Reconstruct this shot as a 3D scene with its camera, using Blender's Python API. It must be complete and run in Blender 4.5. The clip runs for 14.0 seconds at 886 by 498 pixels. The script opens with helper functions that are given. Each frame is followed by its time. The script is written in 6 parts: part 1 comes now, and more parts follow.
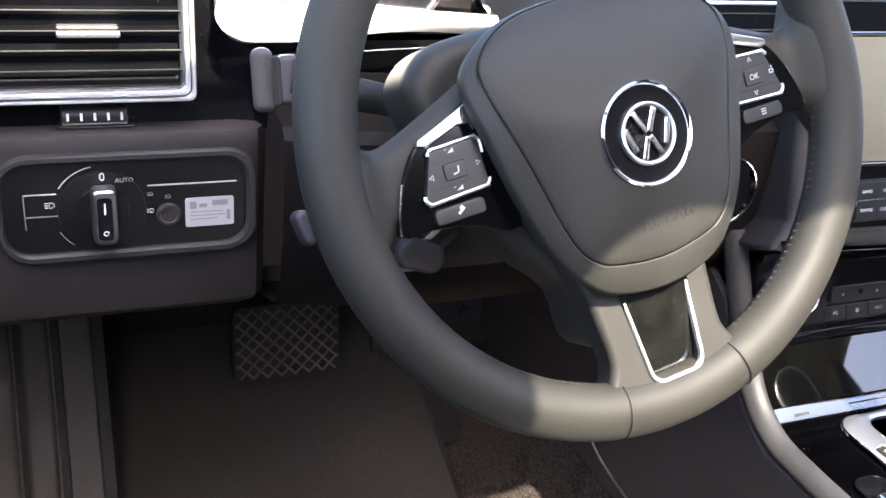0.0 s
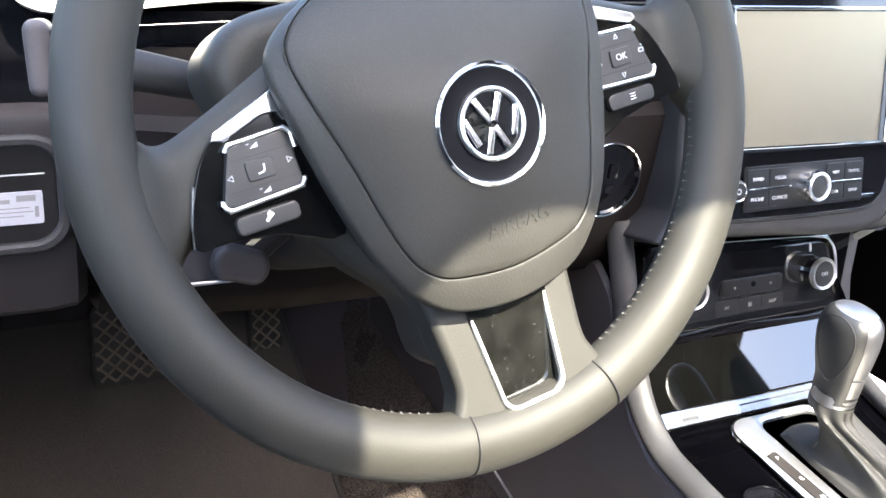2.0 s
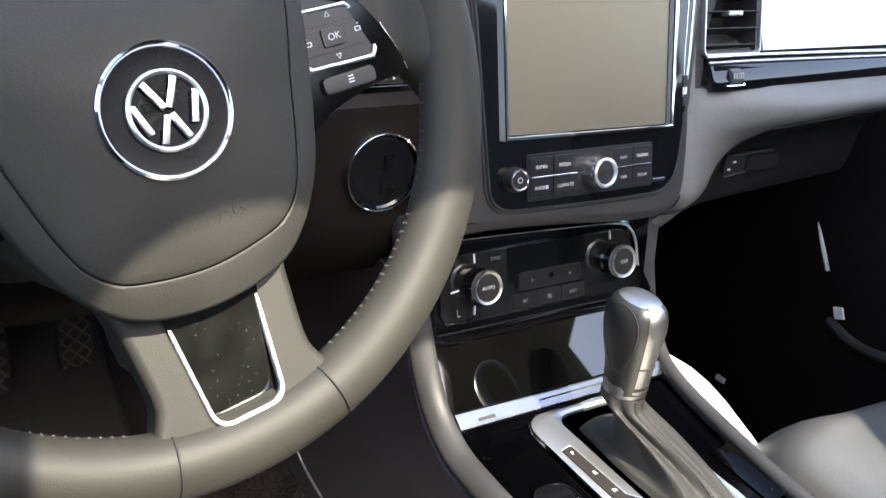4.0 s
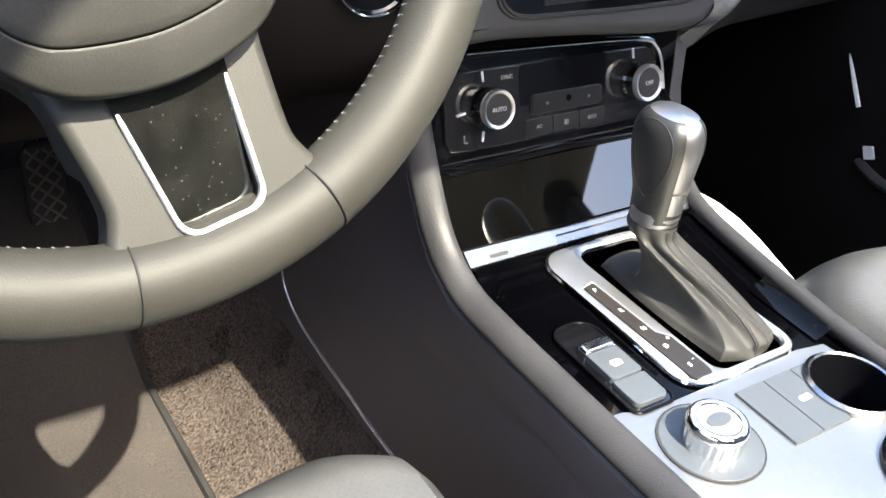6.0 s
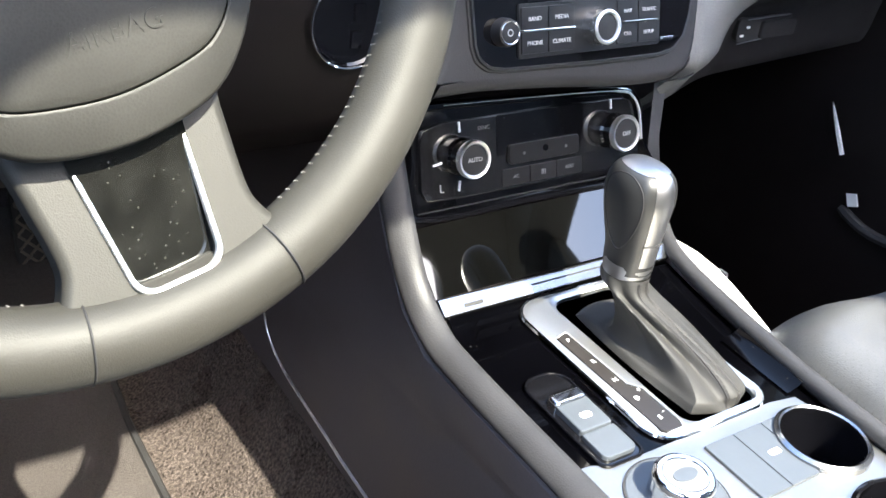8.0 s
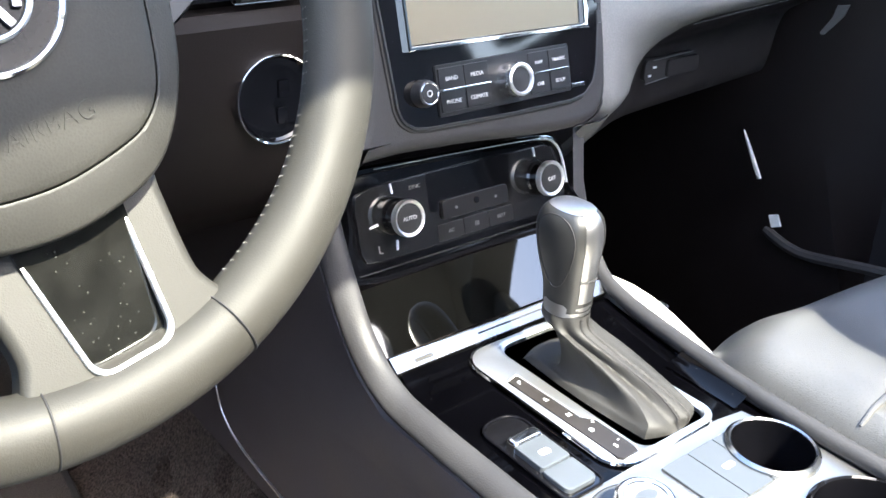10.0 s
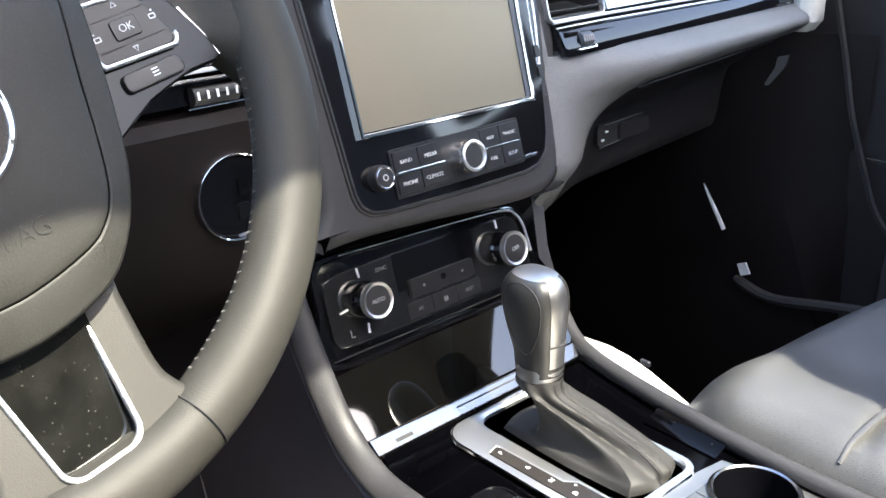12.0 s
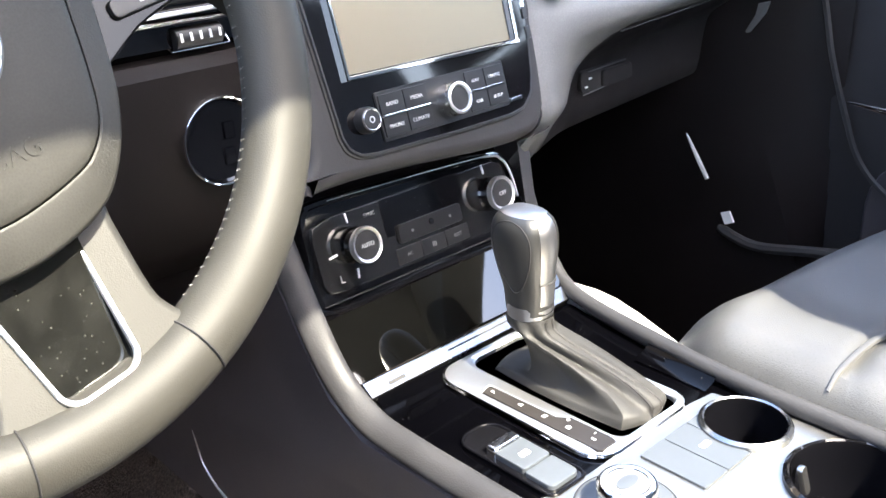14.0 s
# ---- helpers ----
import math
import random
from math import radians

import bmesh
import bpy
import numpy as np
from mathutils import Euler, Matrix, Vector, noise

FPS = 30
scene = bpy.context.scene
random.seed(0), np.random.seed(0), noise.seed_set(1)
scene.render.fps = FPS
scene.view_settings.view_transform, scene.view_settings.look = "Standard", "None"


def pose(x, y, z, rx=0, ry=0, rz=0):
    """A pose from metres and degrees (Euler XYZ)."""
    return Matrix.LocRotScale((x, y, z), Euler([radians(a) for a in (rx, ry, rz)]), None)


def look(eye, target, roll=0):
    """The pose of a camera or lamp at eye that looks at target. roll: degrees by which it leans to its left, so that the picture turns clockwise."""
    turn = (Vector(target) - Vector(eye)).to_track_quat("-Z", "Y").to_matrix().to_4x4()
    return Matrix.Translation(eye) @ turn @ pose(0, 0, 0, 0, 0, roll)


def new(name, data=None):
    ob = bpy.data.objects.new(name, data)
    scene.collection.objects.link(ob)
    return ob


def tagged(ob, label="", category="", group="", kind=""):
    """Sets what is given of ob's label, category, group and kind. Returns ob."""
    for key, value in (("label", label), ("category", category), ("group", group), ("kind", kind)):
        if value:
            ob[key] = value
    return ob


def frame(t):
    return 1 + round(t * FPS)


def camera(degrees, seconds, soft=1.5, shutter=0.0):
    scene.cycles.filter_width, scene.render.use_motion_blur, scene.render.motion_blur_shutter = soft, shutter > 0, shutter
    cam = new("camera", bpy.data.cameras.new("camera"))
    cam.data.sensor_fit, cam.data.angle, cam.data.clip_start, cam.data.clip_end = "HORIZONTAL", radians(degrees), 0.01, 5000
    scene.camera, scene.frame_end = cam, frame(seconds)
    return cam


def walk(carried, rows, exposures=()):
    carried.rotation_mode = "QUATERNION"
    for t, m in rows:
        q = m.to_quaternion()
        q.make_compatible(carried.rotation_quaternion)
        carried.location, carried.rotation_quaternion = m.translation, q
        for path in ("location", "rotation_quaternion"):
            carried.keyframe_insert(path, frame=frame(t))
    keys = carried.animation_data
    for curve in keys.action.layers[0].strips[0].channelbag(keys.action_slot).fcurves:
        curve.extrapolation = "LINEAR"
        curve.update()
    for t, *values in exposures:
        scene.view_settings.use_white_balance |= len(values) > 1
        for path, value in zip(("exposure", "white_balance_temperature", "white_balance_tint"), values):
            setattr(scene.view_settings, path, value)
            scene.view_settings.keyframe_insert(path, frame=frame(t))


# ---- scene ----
EXPOSURES = [(0, 3.29, 6450, 14), (0.7, 3.74, 6350, 13), (1.5, 4.01, 6400, 11), (2.5, 3.64, 6400, 9), (4, 2.85, 6500, 9), (6.5, 3.34, 6450, 9), (7.5, 3.41, 6150, 8), (10, 3.70, 6150, 8), (11.25, 3.16, 6250, 9), (12, 3.14, 6350, 9), (13, 3.65, 6350, 9), (14, 3.74, 6450, 10)]
cam = camera(49.0, 14.0)
ROWS = [
    (0, (-0.2839, 0.1564, 0.9474), (0.0781, 0.9815, 0.5135), 5.71),
    (0.5, (-0.2531, 0.1951, 0.9186), (0.1081, 1.0041, 0.4548), 7.21),
    (1, (-0.2380, 0.2182, 0.9121), (0.1470, 1.0115, 0.4404), 6.63),
    (1.5, (-0.2207, 0.2214, 0.9218), (0.1899, 1.0056, 0.4566), 7.30),
    (2, (-0.2014, 0.2132, 0.9328), (0.2287, 0.9952, 0.4819), 7.41),
    (2.5, (-0.1831, 0.1996, 0.9357), (0.2609, 0.9846, 0.5037), 6.78),
    (3, (-0.1636, 0.1954, 0.9195), (0.3061, 0.9729, 0.5014), 6.07),
    (3.5, (-0.1293, 0.1988, 0.9300), (0.3604, 0.9495, 0.4866), 7.34),
    (4, (-0.1027, 0.2013, 0.9230), (0.4227, 0.9316, 0.4865), 8.07),
    (4.2, (-0.0938, 0.2024, 0.9237), (0.4468, 0.9201, 0.4849), 8.80),
    (6.3, (-0.0678, 0.2555, 0.8409), (0.4370, 0.9218, 0.2921), 7.76),
    (6.5, (-0.0647, 0.2567, 0.8443), (0.4379, 0.9343, 0.3075), 7.61),
    (7, (-0.0609, 0.2500, 0.8495), (0.4454, 0.9461, 0.3405), 7.37),
    (7.2, (-0.0586, 0.2478, 0.8505), (0.4504, 0.9455, 0.3463), 7.38),
    (7.5, (-0.0595, 0.2418, 0.8505), (0.4565, 0.9379, 0.3515), 7.25),
    (7.7, (-0.0556, 0.2430, 0.8590), (0.4550, 0.9310, 0.3433), 8.31),
    (9.8, (-0.0649, 0.2361, 0.8563), (0.5112, 0.9071, 0.3896), 4.18),
    (10, (-0.0665, 0.2263, 0.8619), (0.5112, 0.9072, 0.4117), 3.53),
    (10.5, (-0.0668, 0.2260, 0.8694), (0.5275, 0.9262, 0.4739), 2.02),
    (11, (-0.0638, 0.2165, 0.8716), (0.5381, 0.9303, 0.5135), -0.22),
    (11.5, (-0.0615, 0.2131, 0.8746), (0.5445, 0.9205, 0.5108), -1.03),
    (12, (-0.0637, 0.2082, 0.8681), (0.5458, 0.9050, 0.4901), -1.43),
    (12.5, (-0.0685, 0.2021, 0.8560), (0.5409, 0.8906, 0.4628), -2.07),
    (13, (-0.0709, 0.2035, 0.8498), (0.5391, 0.8848, 0.4453), -2.22),
    (13.5, (-0.0732, 0.2019, 0.8461), (0.5393, 0.8832, 0.4451), -2.34),
    (14, (-0.0748, 0.2050, 0.8464), (0.5411, 0.8818, 0.4433), -2.32),
]
walk(cam, [(t, look(eye, target, roll)) for t, eye, target, roll in ROWS], EXPOSURES)
# world: clear sky, sun high behind the car
SUN_EL, SUN_AZ = 53.7, 174.5
world = bpy.data.worlds.new("sky")
scene.world = world
world.use_nodes = True
wn_ = world.node_tree.nodes
sky = wn_.new("ShaderNodeTexSky")
sky.sky_type = 'NISHITA'
sky.sun_disc = False
sky.dust_density = 2.8
sky.ozone_density = 0.6
sky.sun_elevation = radians(SUN_EL)
sky.sun_rotation = radians(SUN_AZ)
wn_["Background"].inputs["Strength"].default_value = 0.15
world.node_tree.links.new(sky.outputs[0], wn_["Background"].inputs["Color"])
sun_data = bpy.data.lights.new("sun", 'SUN')
sun_data.energy = 2.65
sun_data.angle = radians(0.5)
sun_data.color = (1.0, 0.93, 0.76)
sun_ob = new("sun", sun_data)
sun_dir = Vector((math.sin(radians(SUN_AZ)) * math.cos(radians(SUN_EL)), math.cos(radians(SUN_AZ)) * math.cos(radians(SUN_EL)), math.sin(radians(SUN_EL))))
sun_ob.rotation_euler = (-sun_dir).to_track_quat("-Z", "Y").to_euler()
# ---- materials ----
def material(name, color, rough=0.5, metal=0.0, grain=0.0, scale=400.0, vary=0.15, stain=18.0, spec=0.5, coat=0.0, kind='noise', sheen=0.0, big_vary=None):
    """A node material: base colour varied at two scales, grain as bump and roughness."""
    m = bpy.data.materials.new(name)
    m.use_nodes = True
    nt = m.node_tree
    b = nt.nodes["Principled BSDF"]
    b.inputs["Roughness"].default_value = rough
    b.inputs["Metallic"].default_value = metal
    b.inputs["Specular IOR Level"].default_value = spec
    b.inputs["Coat Weight"].default_value = coat
    b.inputs["Coat Roughness"].default_value = 0.03
    b.inputs["Sheen Weight"].default_value = sheen
    tc = nt.nodes.new("ShaderNodeTexCoord")
    big = nt.nodes.new("ShaderNodeTexNoise")
    big.inputs["Scale"].default_value = stain
    big.inputs["Detail"].default_value = 4
    fine = nt.nodes.new("ShaderNodeTexVoronoi" if kind == 'leather' else "ShaderNodeTexNoise")
    fine.inputs["Scale"].default_value = scale
    nt.links.new(tc.outputs["Object"], big.inputs["Vector"])
    nt.links.new(tc.outputs["Object"], fine.inputs["Vector"])
    mix = nt.nodes.new("ShaderNodeMix")
    mix.data_type = 'RGBA'
    ramp = nt.nodes.new("ShaderNodeMapRange")
    ramp.inputs["From Min"].default_value = 0.3
    ramp.inputs["From Max"].default_value = 0.7
    nt.links.new(big.outputs["Fac"], ramp.inputs["Value"])
    nt.links.new(ramp.outputs["Result"], mix.inputs["Factor"])
    bv = vary if big_vary is None else big_vary
    mix.inputs["A"].default_value = (*[c * (1 - bv) for c in color], 1)
    mix.inputs["B"].default_value = (*[min(1, c * (1 + bv)) for c in color], 1)
    fo = fine.outputs["Distance"] if kind == 'leather' else fine.outputs["Fac"]
    mix2 = nt.nodes.new("ShaderNodeMix")
    mix2.data_type = 'RGBA'
    mix2.blend_type = 'MULTIPLY'
    gr = nt.nodes.new("ShaderNodeMapRange")
    gr.inputs["To Min"].default_value = 1 - vary
    gr.inputs["To Max"].default_value = 1 + vary * 0.5
    nt.links.new(fo, gr.inputs["Value"])
    mix2.inputs["Factor"].default_value = 1.0
    nt.links.new(mix.outputs["Result"], mix2.inputs["A"])
    nt.links.new(gr.outputs["Result"], mix2.inputs["B"])
    nt.links.new(mix2.outputs["Result"], b.inputs["Base Color"])
    rr = nt.nodes.new("ShaderNodeMapRange")
    rr.inputs["To Min"].default_value = max(0.0, rough * (1 - vary))
    rr.inputs["To Max"].default_value = min(1.0, rough * (1 + vary))
    nt.links.new(ramp.outputs["Result"], rr.inputs["Value"])
    nt.links.new(rr.outputs["Result"], b.inputs["Roughness"])
    if grain > 0:
        bump = nt.nodes.new("ShaderNodeBump")
        bump.inputs["Strength"].default_value = grain
        bump.inputs["Distance"].default_value = 0.0004
        nt.links.new(fo, bump.inputs["Height"])
        nt.links.new(bump.outputs["Normal"], b.inputs["Normal"])
    return m


PAD = material("grained_soft_plastic", (0.0285, 0.0277, 0.0246), 0.50, spec=0.25, grain=0.16, scale=900, kind='leather')
DASH = material("dash_soft_plastic", (0.062, 0.062, 0.066), 0.5, grain=0.25, scale=1000, kind='leather')
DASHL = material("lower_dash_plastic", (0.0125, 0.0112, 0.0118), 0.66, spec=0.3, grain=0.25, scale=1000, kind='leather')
DASHP = material("purple_grey_dash_plastic", (0.024, 0.0205, 0.0218), 0.60, grain=0.25, scale=1000, kind='leather')
HARD = material("hard_black_plastic", (0.036, 0.031, 0.034), 0.45, grain=0.3, scale=500)
PIANO = material("piano_black", (0.004, 0.004, 0.005), 0.06, vary=0.3, coat=0.0)
DUSTY = material("dusty_piano_black", (0.009, 0.009, 0.008), 0.12, vary=0.4, stain=60, coat=0.5)
CHROME = material("satin_chrome", (0.80, 0.80, 0.80), 0.16, 1.0, vary=0.05)
BRIGHT = material("polished_chrome", (0.86, 0.86, 0.86), 0.06, 1.0, vary=0.03)
ALU = material("brushed_aluminium", (0.56, 0.56, 0.56), 0.34, 1.0, vary=0.06, grain=0.1)
BUTTON = material("button_black", (0.017, 0.017, 0.018), 0.40, grain=0.1)
CARPET = material("carpet", (0.042, 0.034, 0.036), 0.95, grain=1.0, scale=1400, vary=0.5, spec=0.1, big_vary=0.15)
SEAT = material("seat_leather", (0.066, 0.0655, 0.0645), 0.42, grain=0.25, scale=900, kind='leather')
def perforate(m, pitch, hole):
    """Punch fine holes in rows through a leather material: dark dots on a square grid turned by 45 degrees."""
    nt = m.node_tree
    b = nt.nodes["Principled BSDF"]
    old = b.inputs["Base Color"].links[0].from_socket
    tc = nt.nodes.new("ShaderNodeTexCoord")
    mp = nt.nodes.new("ShaderNodeMapping")
    mp.inputs["Rotation"].default_value = (0, 0, radians(45))
    vo = nt.nodes.new("ShaderNodeTexVoronoi")
    vo.voronoi_dimensions = '2D'
    vo.inputs["Scale"].default_value = 1 / pitch
    vo.inputs["Randomness"].default_value = 0.0
    mr = nt.nodes.new("ShaderNodeMapRange")
    mr.inputs["From Min"].default_value = 0.7 * hole / pitch
    mr.inputs["From Max"].default_value = 1.2 * hole / pitch
    mr.inputs["To Min"].default_value = 0.72
    mr.inputs["To Max"].default_value = 1.0
    mx = nt.nodes.new("ShaderNodeMix")
    mx.data_type = 'RGBA'
    mx.blend_type = 'MULTIPLY'
    mx.inputs["Factor"].default_value = 1.0
    nt.links.new(tc.outputs["Object"], mp.inputs["Vector"])
    nt.links.new(mp.outputs["Vector"], vo.inputs["Vector"])
    nt.links.new(vo.outputs["Distance"], mr.inputs["Value"])
    nt.links.new(old, mx.inputs["A"])
    nt.links.new(mr.outputs["Result"], mx.inputs["B"])
    nt.links.new(mx.outputs["Result"], b.inputs["Base Color"])


perforate(SEAT, 0.0046, 0.0005)
SCREEN = material("screen_glass_warm_glare", (0.03, 0.028, 0.024), 0.46, vary=0.05, spec=0.5)
# Exaggerated IOR and warm tint put a bright beige reflection into the glass.
SCREEN.node_tree.nodes["Principled BSDF"].inputs["IOR"].default_value = 2.95
SCREEN.node_tree.nodes["Principled BSDF"].inputs["Specular Tint"].default_value = (1.0, 0.85, 0.60, 1)
SATIN = material("satin_white_metal", (0.85, 0.85, 0.84), 0.38, 1.0, vary=0.04)
GLOSSB = material("glossy_black_panel", (0.012, 0.012, 0.013), 0.14, vary=0.15, coat=0.8)
RIML = material("smooth_rim_leather", (0.0265, 0.0252, 0.0212), 0.56, spec=0.31, grain=0.14, scale=1300, vary=0.10, kind='leather')
SIDEM = material("console_side_plastic", (0.098, 0.084, 0.083), 0.5, grain=0.3, scale=500)
STACKM = material("stack_soft_plastic", (0.0255, 0.0250, 0.0265), 0.58, spec=0.36, grain=0.2, scale=800, kind='leather')
DIALC = material("pale_dial_cap", (0.13, 0.13, 0.128), 0.5, vary=0.05)
SPINE = material("satin_lever_metal", (0.42, 0.42, 0.425), 0.36, 1.0, vary=0.05)
ENDP = material("pale_end_panel", (0.60, 0.59, 0.53), 0.5, grain=0.3, scale=700, kind='leather')
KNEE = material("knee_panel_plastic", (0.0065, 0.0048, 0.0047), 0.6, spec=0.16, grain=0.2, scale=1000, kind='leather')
PANELG = material("glossy_wheel_panel", (0.003, 0.003, 0.003), 0.10, spec=0.22)
BTN = material("dark_flush_button", (0.010, 0.010, 0.011), 0.36, vary=0.2)
EMBM = material("emblem_black", (0.003, 0.003, 0.004), 0.25, spec=0.12)
TRIMW = material("bright_trim", (0.92, 0.92, 0.91), 0.48, 1.0, vary=0.04)
PANELB = material("dark_switch_face", (0.007, 0.0065, 0.007), 0.38, vary=0.2)
DIMW = material("dim_white_print", (0.55, 0.55, 0.56), 0.5, vary=0.05)
WHITE = material("white_print", (0.75, 0.75, 0.76), 0.5, vary=0.05)
TRIMB = material("pale_beige_trim", (0.50, 0.48, 0.41), 0.7, grain=0.3, scale=900, vary=0.06)
HEAD = material("headliner", (0.075, 0.072, 0.066), 0.9, grain=0.4, scale=900, vary=0.06)
RUBBER = material("rubber", (0.015, 0.014, 0.014), 0.7, grain=0.2)
NEEDLE = material("red_needle", (0.6, 0.03, 0.02), 0.4)
GREYP = material("grey_print", (0.22, 0.22, 0.22), 0.6, vary=0.05)
GREYL = material("light_grey_print", (0.48, 0.48, 0.48), 0.6, vary=0.05)
LABEL = material("white_label", (0.40, 0.40, 0.44), 0.45, vary=0.06)
PILE = material("pile_carpet", (0.078, 0.063, 0.055), 0.95, grain=1.0, scale=330, vary=0.95, spec=0.1, big_vary=0.12)
PADR = material("brightened_passenger_plastic", (0.125, 0.126, 0.124), 0.50, grain=0.4, scale=700, kind='leather')
# Pale clips, plus light painted on the console flank and footwell edge strip.
STRIPM = material("pale_clips_and_lit_edges", (0.7, 0.7, 0.69), 0.5, vary=0.1)
GAITER = material("gaiter_leather", (0.027, 0.0262, 0.0250), 0.60, spec=0.30, grain=0.25, scale=1300, kind='leather')
AMBER = material("amber_lamp", (0.55, 0.10, 0.02), 0.3)
SMOKE = material("smoked_window", (0.020, 0.018, 0.017), 0.34, spec=0.3)
KNOB = material("satin_grey_leather", (0.017, 0.017, 0.0168), 0.42, 0.0, vary=0.06)
GREYB = material("grey_cover", (0.054, 0.061, 0.070), 0.40, vary=0.06)

LEVM = material("worn_lilac_grey_plastic", (0.062, 0.052, 0.051), 0.55, spec=0.35, grain=0.2, scale=600)
STRIPS = material("satin_silver_strip", (0.27, 0.28, 0.30), 0.26, 1.0, vary=0.08)
LACQ = material("black_lacquer", (0.0016, 0.0016, 0.0015), 0.035, vary=0.3)
LACQ.node_tree.nodes["Principled BSDF"].inputs["IOR"].default_value = 1.68
PLATEM = material("satin_console_silver", (0.40, 0.385, 0.355), 0.42, 1.0, vary=0.06, grain=0.08)
DECKM = material("dusty_deck_black", (0.0006, 0.0006, 0.0009), 0.05, vary=0.3, spec=0.1)
GEARM = material("satin_gear_plate", (0.66, 0.66, 0.65), 0.43, 1.0, vary=0.05, grain=0.08)
CHAMP = material("champagne_metal", (0.78, 0.75, 0.68), 0.40, 1.0, vary=0.05, grain=0.1)


def dust(m, scale, size, color, cover=0.5):
    """Scattered flecks of dust and lint on a dark glossy material."""
    nt = m.node_tree
    b = nt.nodes["Principled BSDF"]
    tc = nt.nodes.new("ShaderNodeTexCoord")
    vo = nt.nodes.new("ShaderNodeTexVoronoi")
    vo.inputs["Scale"].default_value = scale
    nt.links.new(tc.outputs["Object"], vo.inputs["Vector"])
    near = nt.nodes.new("ShaderNodeMapRange")
    near.inputs["From Min"].default_value, near.inputs["From Max"].default_value = size, 0.0
    nt.links.new(vo.outputs["Distance"], near.inputs["Value"])
    pick = nt.nodes.new("ShaderNodeSeparateColor")
    nt.links.new(vo.outputs["Color"], pick.inputs["Color"])
    some = nt.nodes.new("ShaderNodeMath")
    some.operation = 'LESS_THAN'
    nt.links.new(pick.outputs["Red"], some.inputs[0])
    some.inputs[1].default_value = cover
    both = nt.nodes.new("ShaderNodeMath")
    both.operation = 'MULTIPLY'
    nt.links.new(near.outputs["Result"], both.inputs[0])
    nt.links.new(some.outputs[0], both.inputs[1])
    mix = nt.nodes.new("ShaderNodeMix")
    mix.data_type = 'RGBA'
    old = b.inputs["Base Color"].links[0].from_socket
    nt.links.new(both.outputs[0], mix.inputs["Factor"])
    nt.links.new(old, mix.inputs["A"])
    mix.inputs["B"].default_value = (*color, 1)
    nt.links.new(mix.outputs["Result"], b.inputs["Base Color"])


dust(DECKM, 230, 0.11, (0.10, 0.10, 0.10), 0.16)
dust(DUSTY, 420, 0.22, (0.07, 0.07, 0.06), 0.35)
dust(PIANO, 240, 0.12, (0.10, 0.10, 0.10), 0.2)


# ---- building helpers ----
def thing(name, m=None, label="", category="", group="", kind=""):
    """An Empty that stands for one thing; its parts are its children."""
    ob = new(name)
    ob.empty_display_size = 0.02
    if m is not None:
        ob.matrix_world = m
    return tagged(ob, label, category, group, kind)


def fan_normals(bm):
    """Corner normals weighted by face area, so that flat faces stay flat beside rounded edges."""
    area = {f: f.calc_area() + 1e-12 for f in bm.faces}
    out = {}
    for v in bm.verts:
        faces = list(v.link_faces)
        group = {f: f for f in faces}
        def root(f):
            while group[f] is not f:
                f = group[f]
            return f
        for e in v.link_edges:
            if e.smooth and len(e.link_faces) == 2:
                a, b = root(e.link_faces[0]), root(e.link_faces[1])
                if a is not b:
                    group[a] = b
        total = {}
        for f in faces:
            r = root(f)
            total[r] = total.get(r, Vector()) + f.normal * area[f]
        for f in faces:
            n = total[root(f)]
            out[f, v] = (n.normalized() if n.length > 1e-15 else f.normal).copy()
    return [out[f, l.vert] for f in bm.faces for l in f.loops]


def part(name, bm, mat_, parent=None, label="", smooth=True, local=True):
    """Links a bmesh as one mesh object, under a thing or a part."""
    me = bpy.data.meshes.new(name)
    bmesh.ops.recalc_face_normals(bm, faces=bm.faces)
    if smooth:
        for f in bm.faces:
            f.smooth = True
        for e in bm.edges:
            if len(e.link_faces) == 2 and e.calc_face_angle() > radians(38):
                e.smooth = False
    bm.normal_update()
    normals = fan_normals(bm) if smooth else None
    bm.to_mesh(me)
    bm.free()
    if normals:
        me.normals_split_custom_set(normals)
    me.materials.append(mat_)
    ob = new(name, me)
    if parent is not None:
        ob.parent = parent
    if label:
        ob["label"] = label
    return ob


def bevelled(bm, width, segments=2, angle=35):
    bm.normal_update()
    edges = [e for e in bm.edges if len(e.link_faces) == 2 and e.calc_face_angle() > radians(angle)]
    if edges and width > 0:
        bmesh.ops.bevel(bm, geom=edges, offset=width, segments=segments, affect='EDGES', profile=0.6, clamp_overlap=True)
    return bm


def box(x0, x1, y0, y1, z0, z1, bevel=0.002, segments=2, bm=None, m=None):
    b = bmesh.new()
    vs = bmesh.ops.create_cube(b, size=1)["verts"]
    for v in vs:
        v.co = Vector(((x0 + x1) / 2 + v.co.x * (x1 - x0), (y0 + y1) / 2 + v.co.y * (y1 - y0), (z0 + z1) / 2 + v.co.z * (z1 - z0)))
    bevelled(b, bevel, segments)
    return put(b, bm, m)


def put(b, bm=None, m=None):
    """Moves b by m, and joins it to bm where one is given."""
    if m is not None:
        b.transform(m)
    if bm is None:
        return b
    me = bpy.data.meshes.new("t")
    b.to_mesh(me)
    b.free()
    bm.from_mesh(me)
    bpy.data.meshes.remove(me)
    return bm


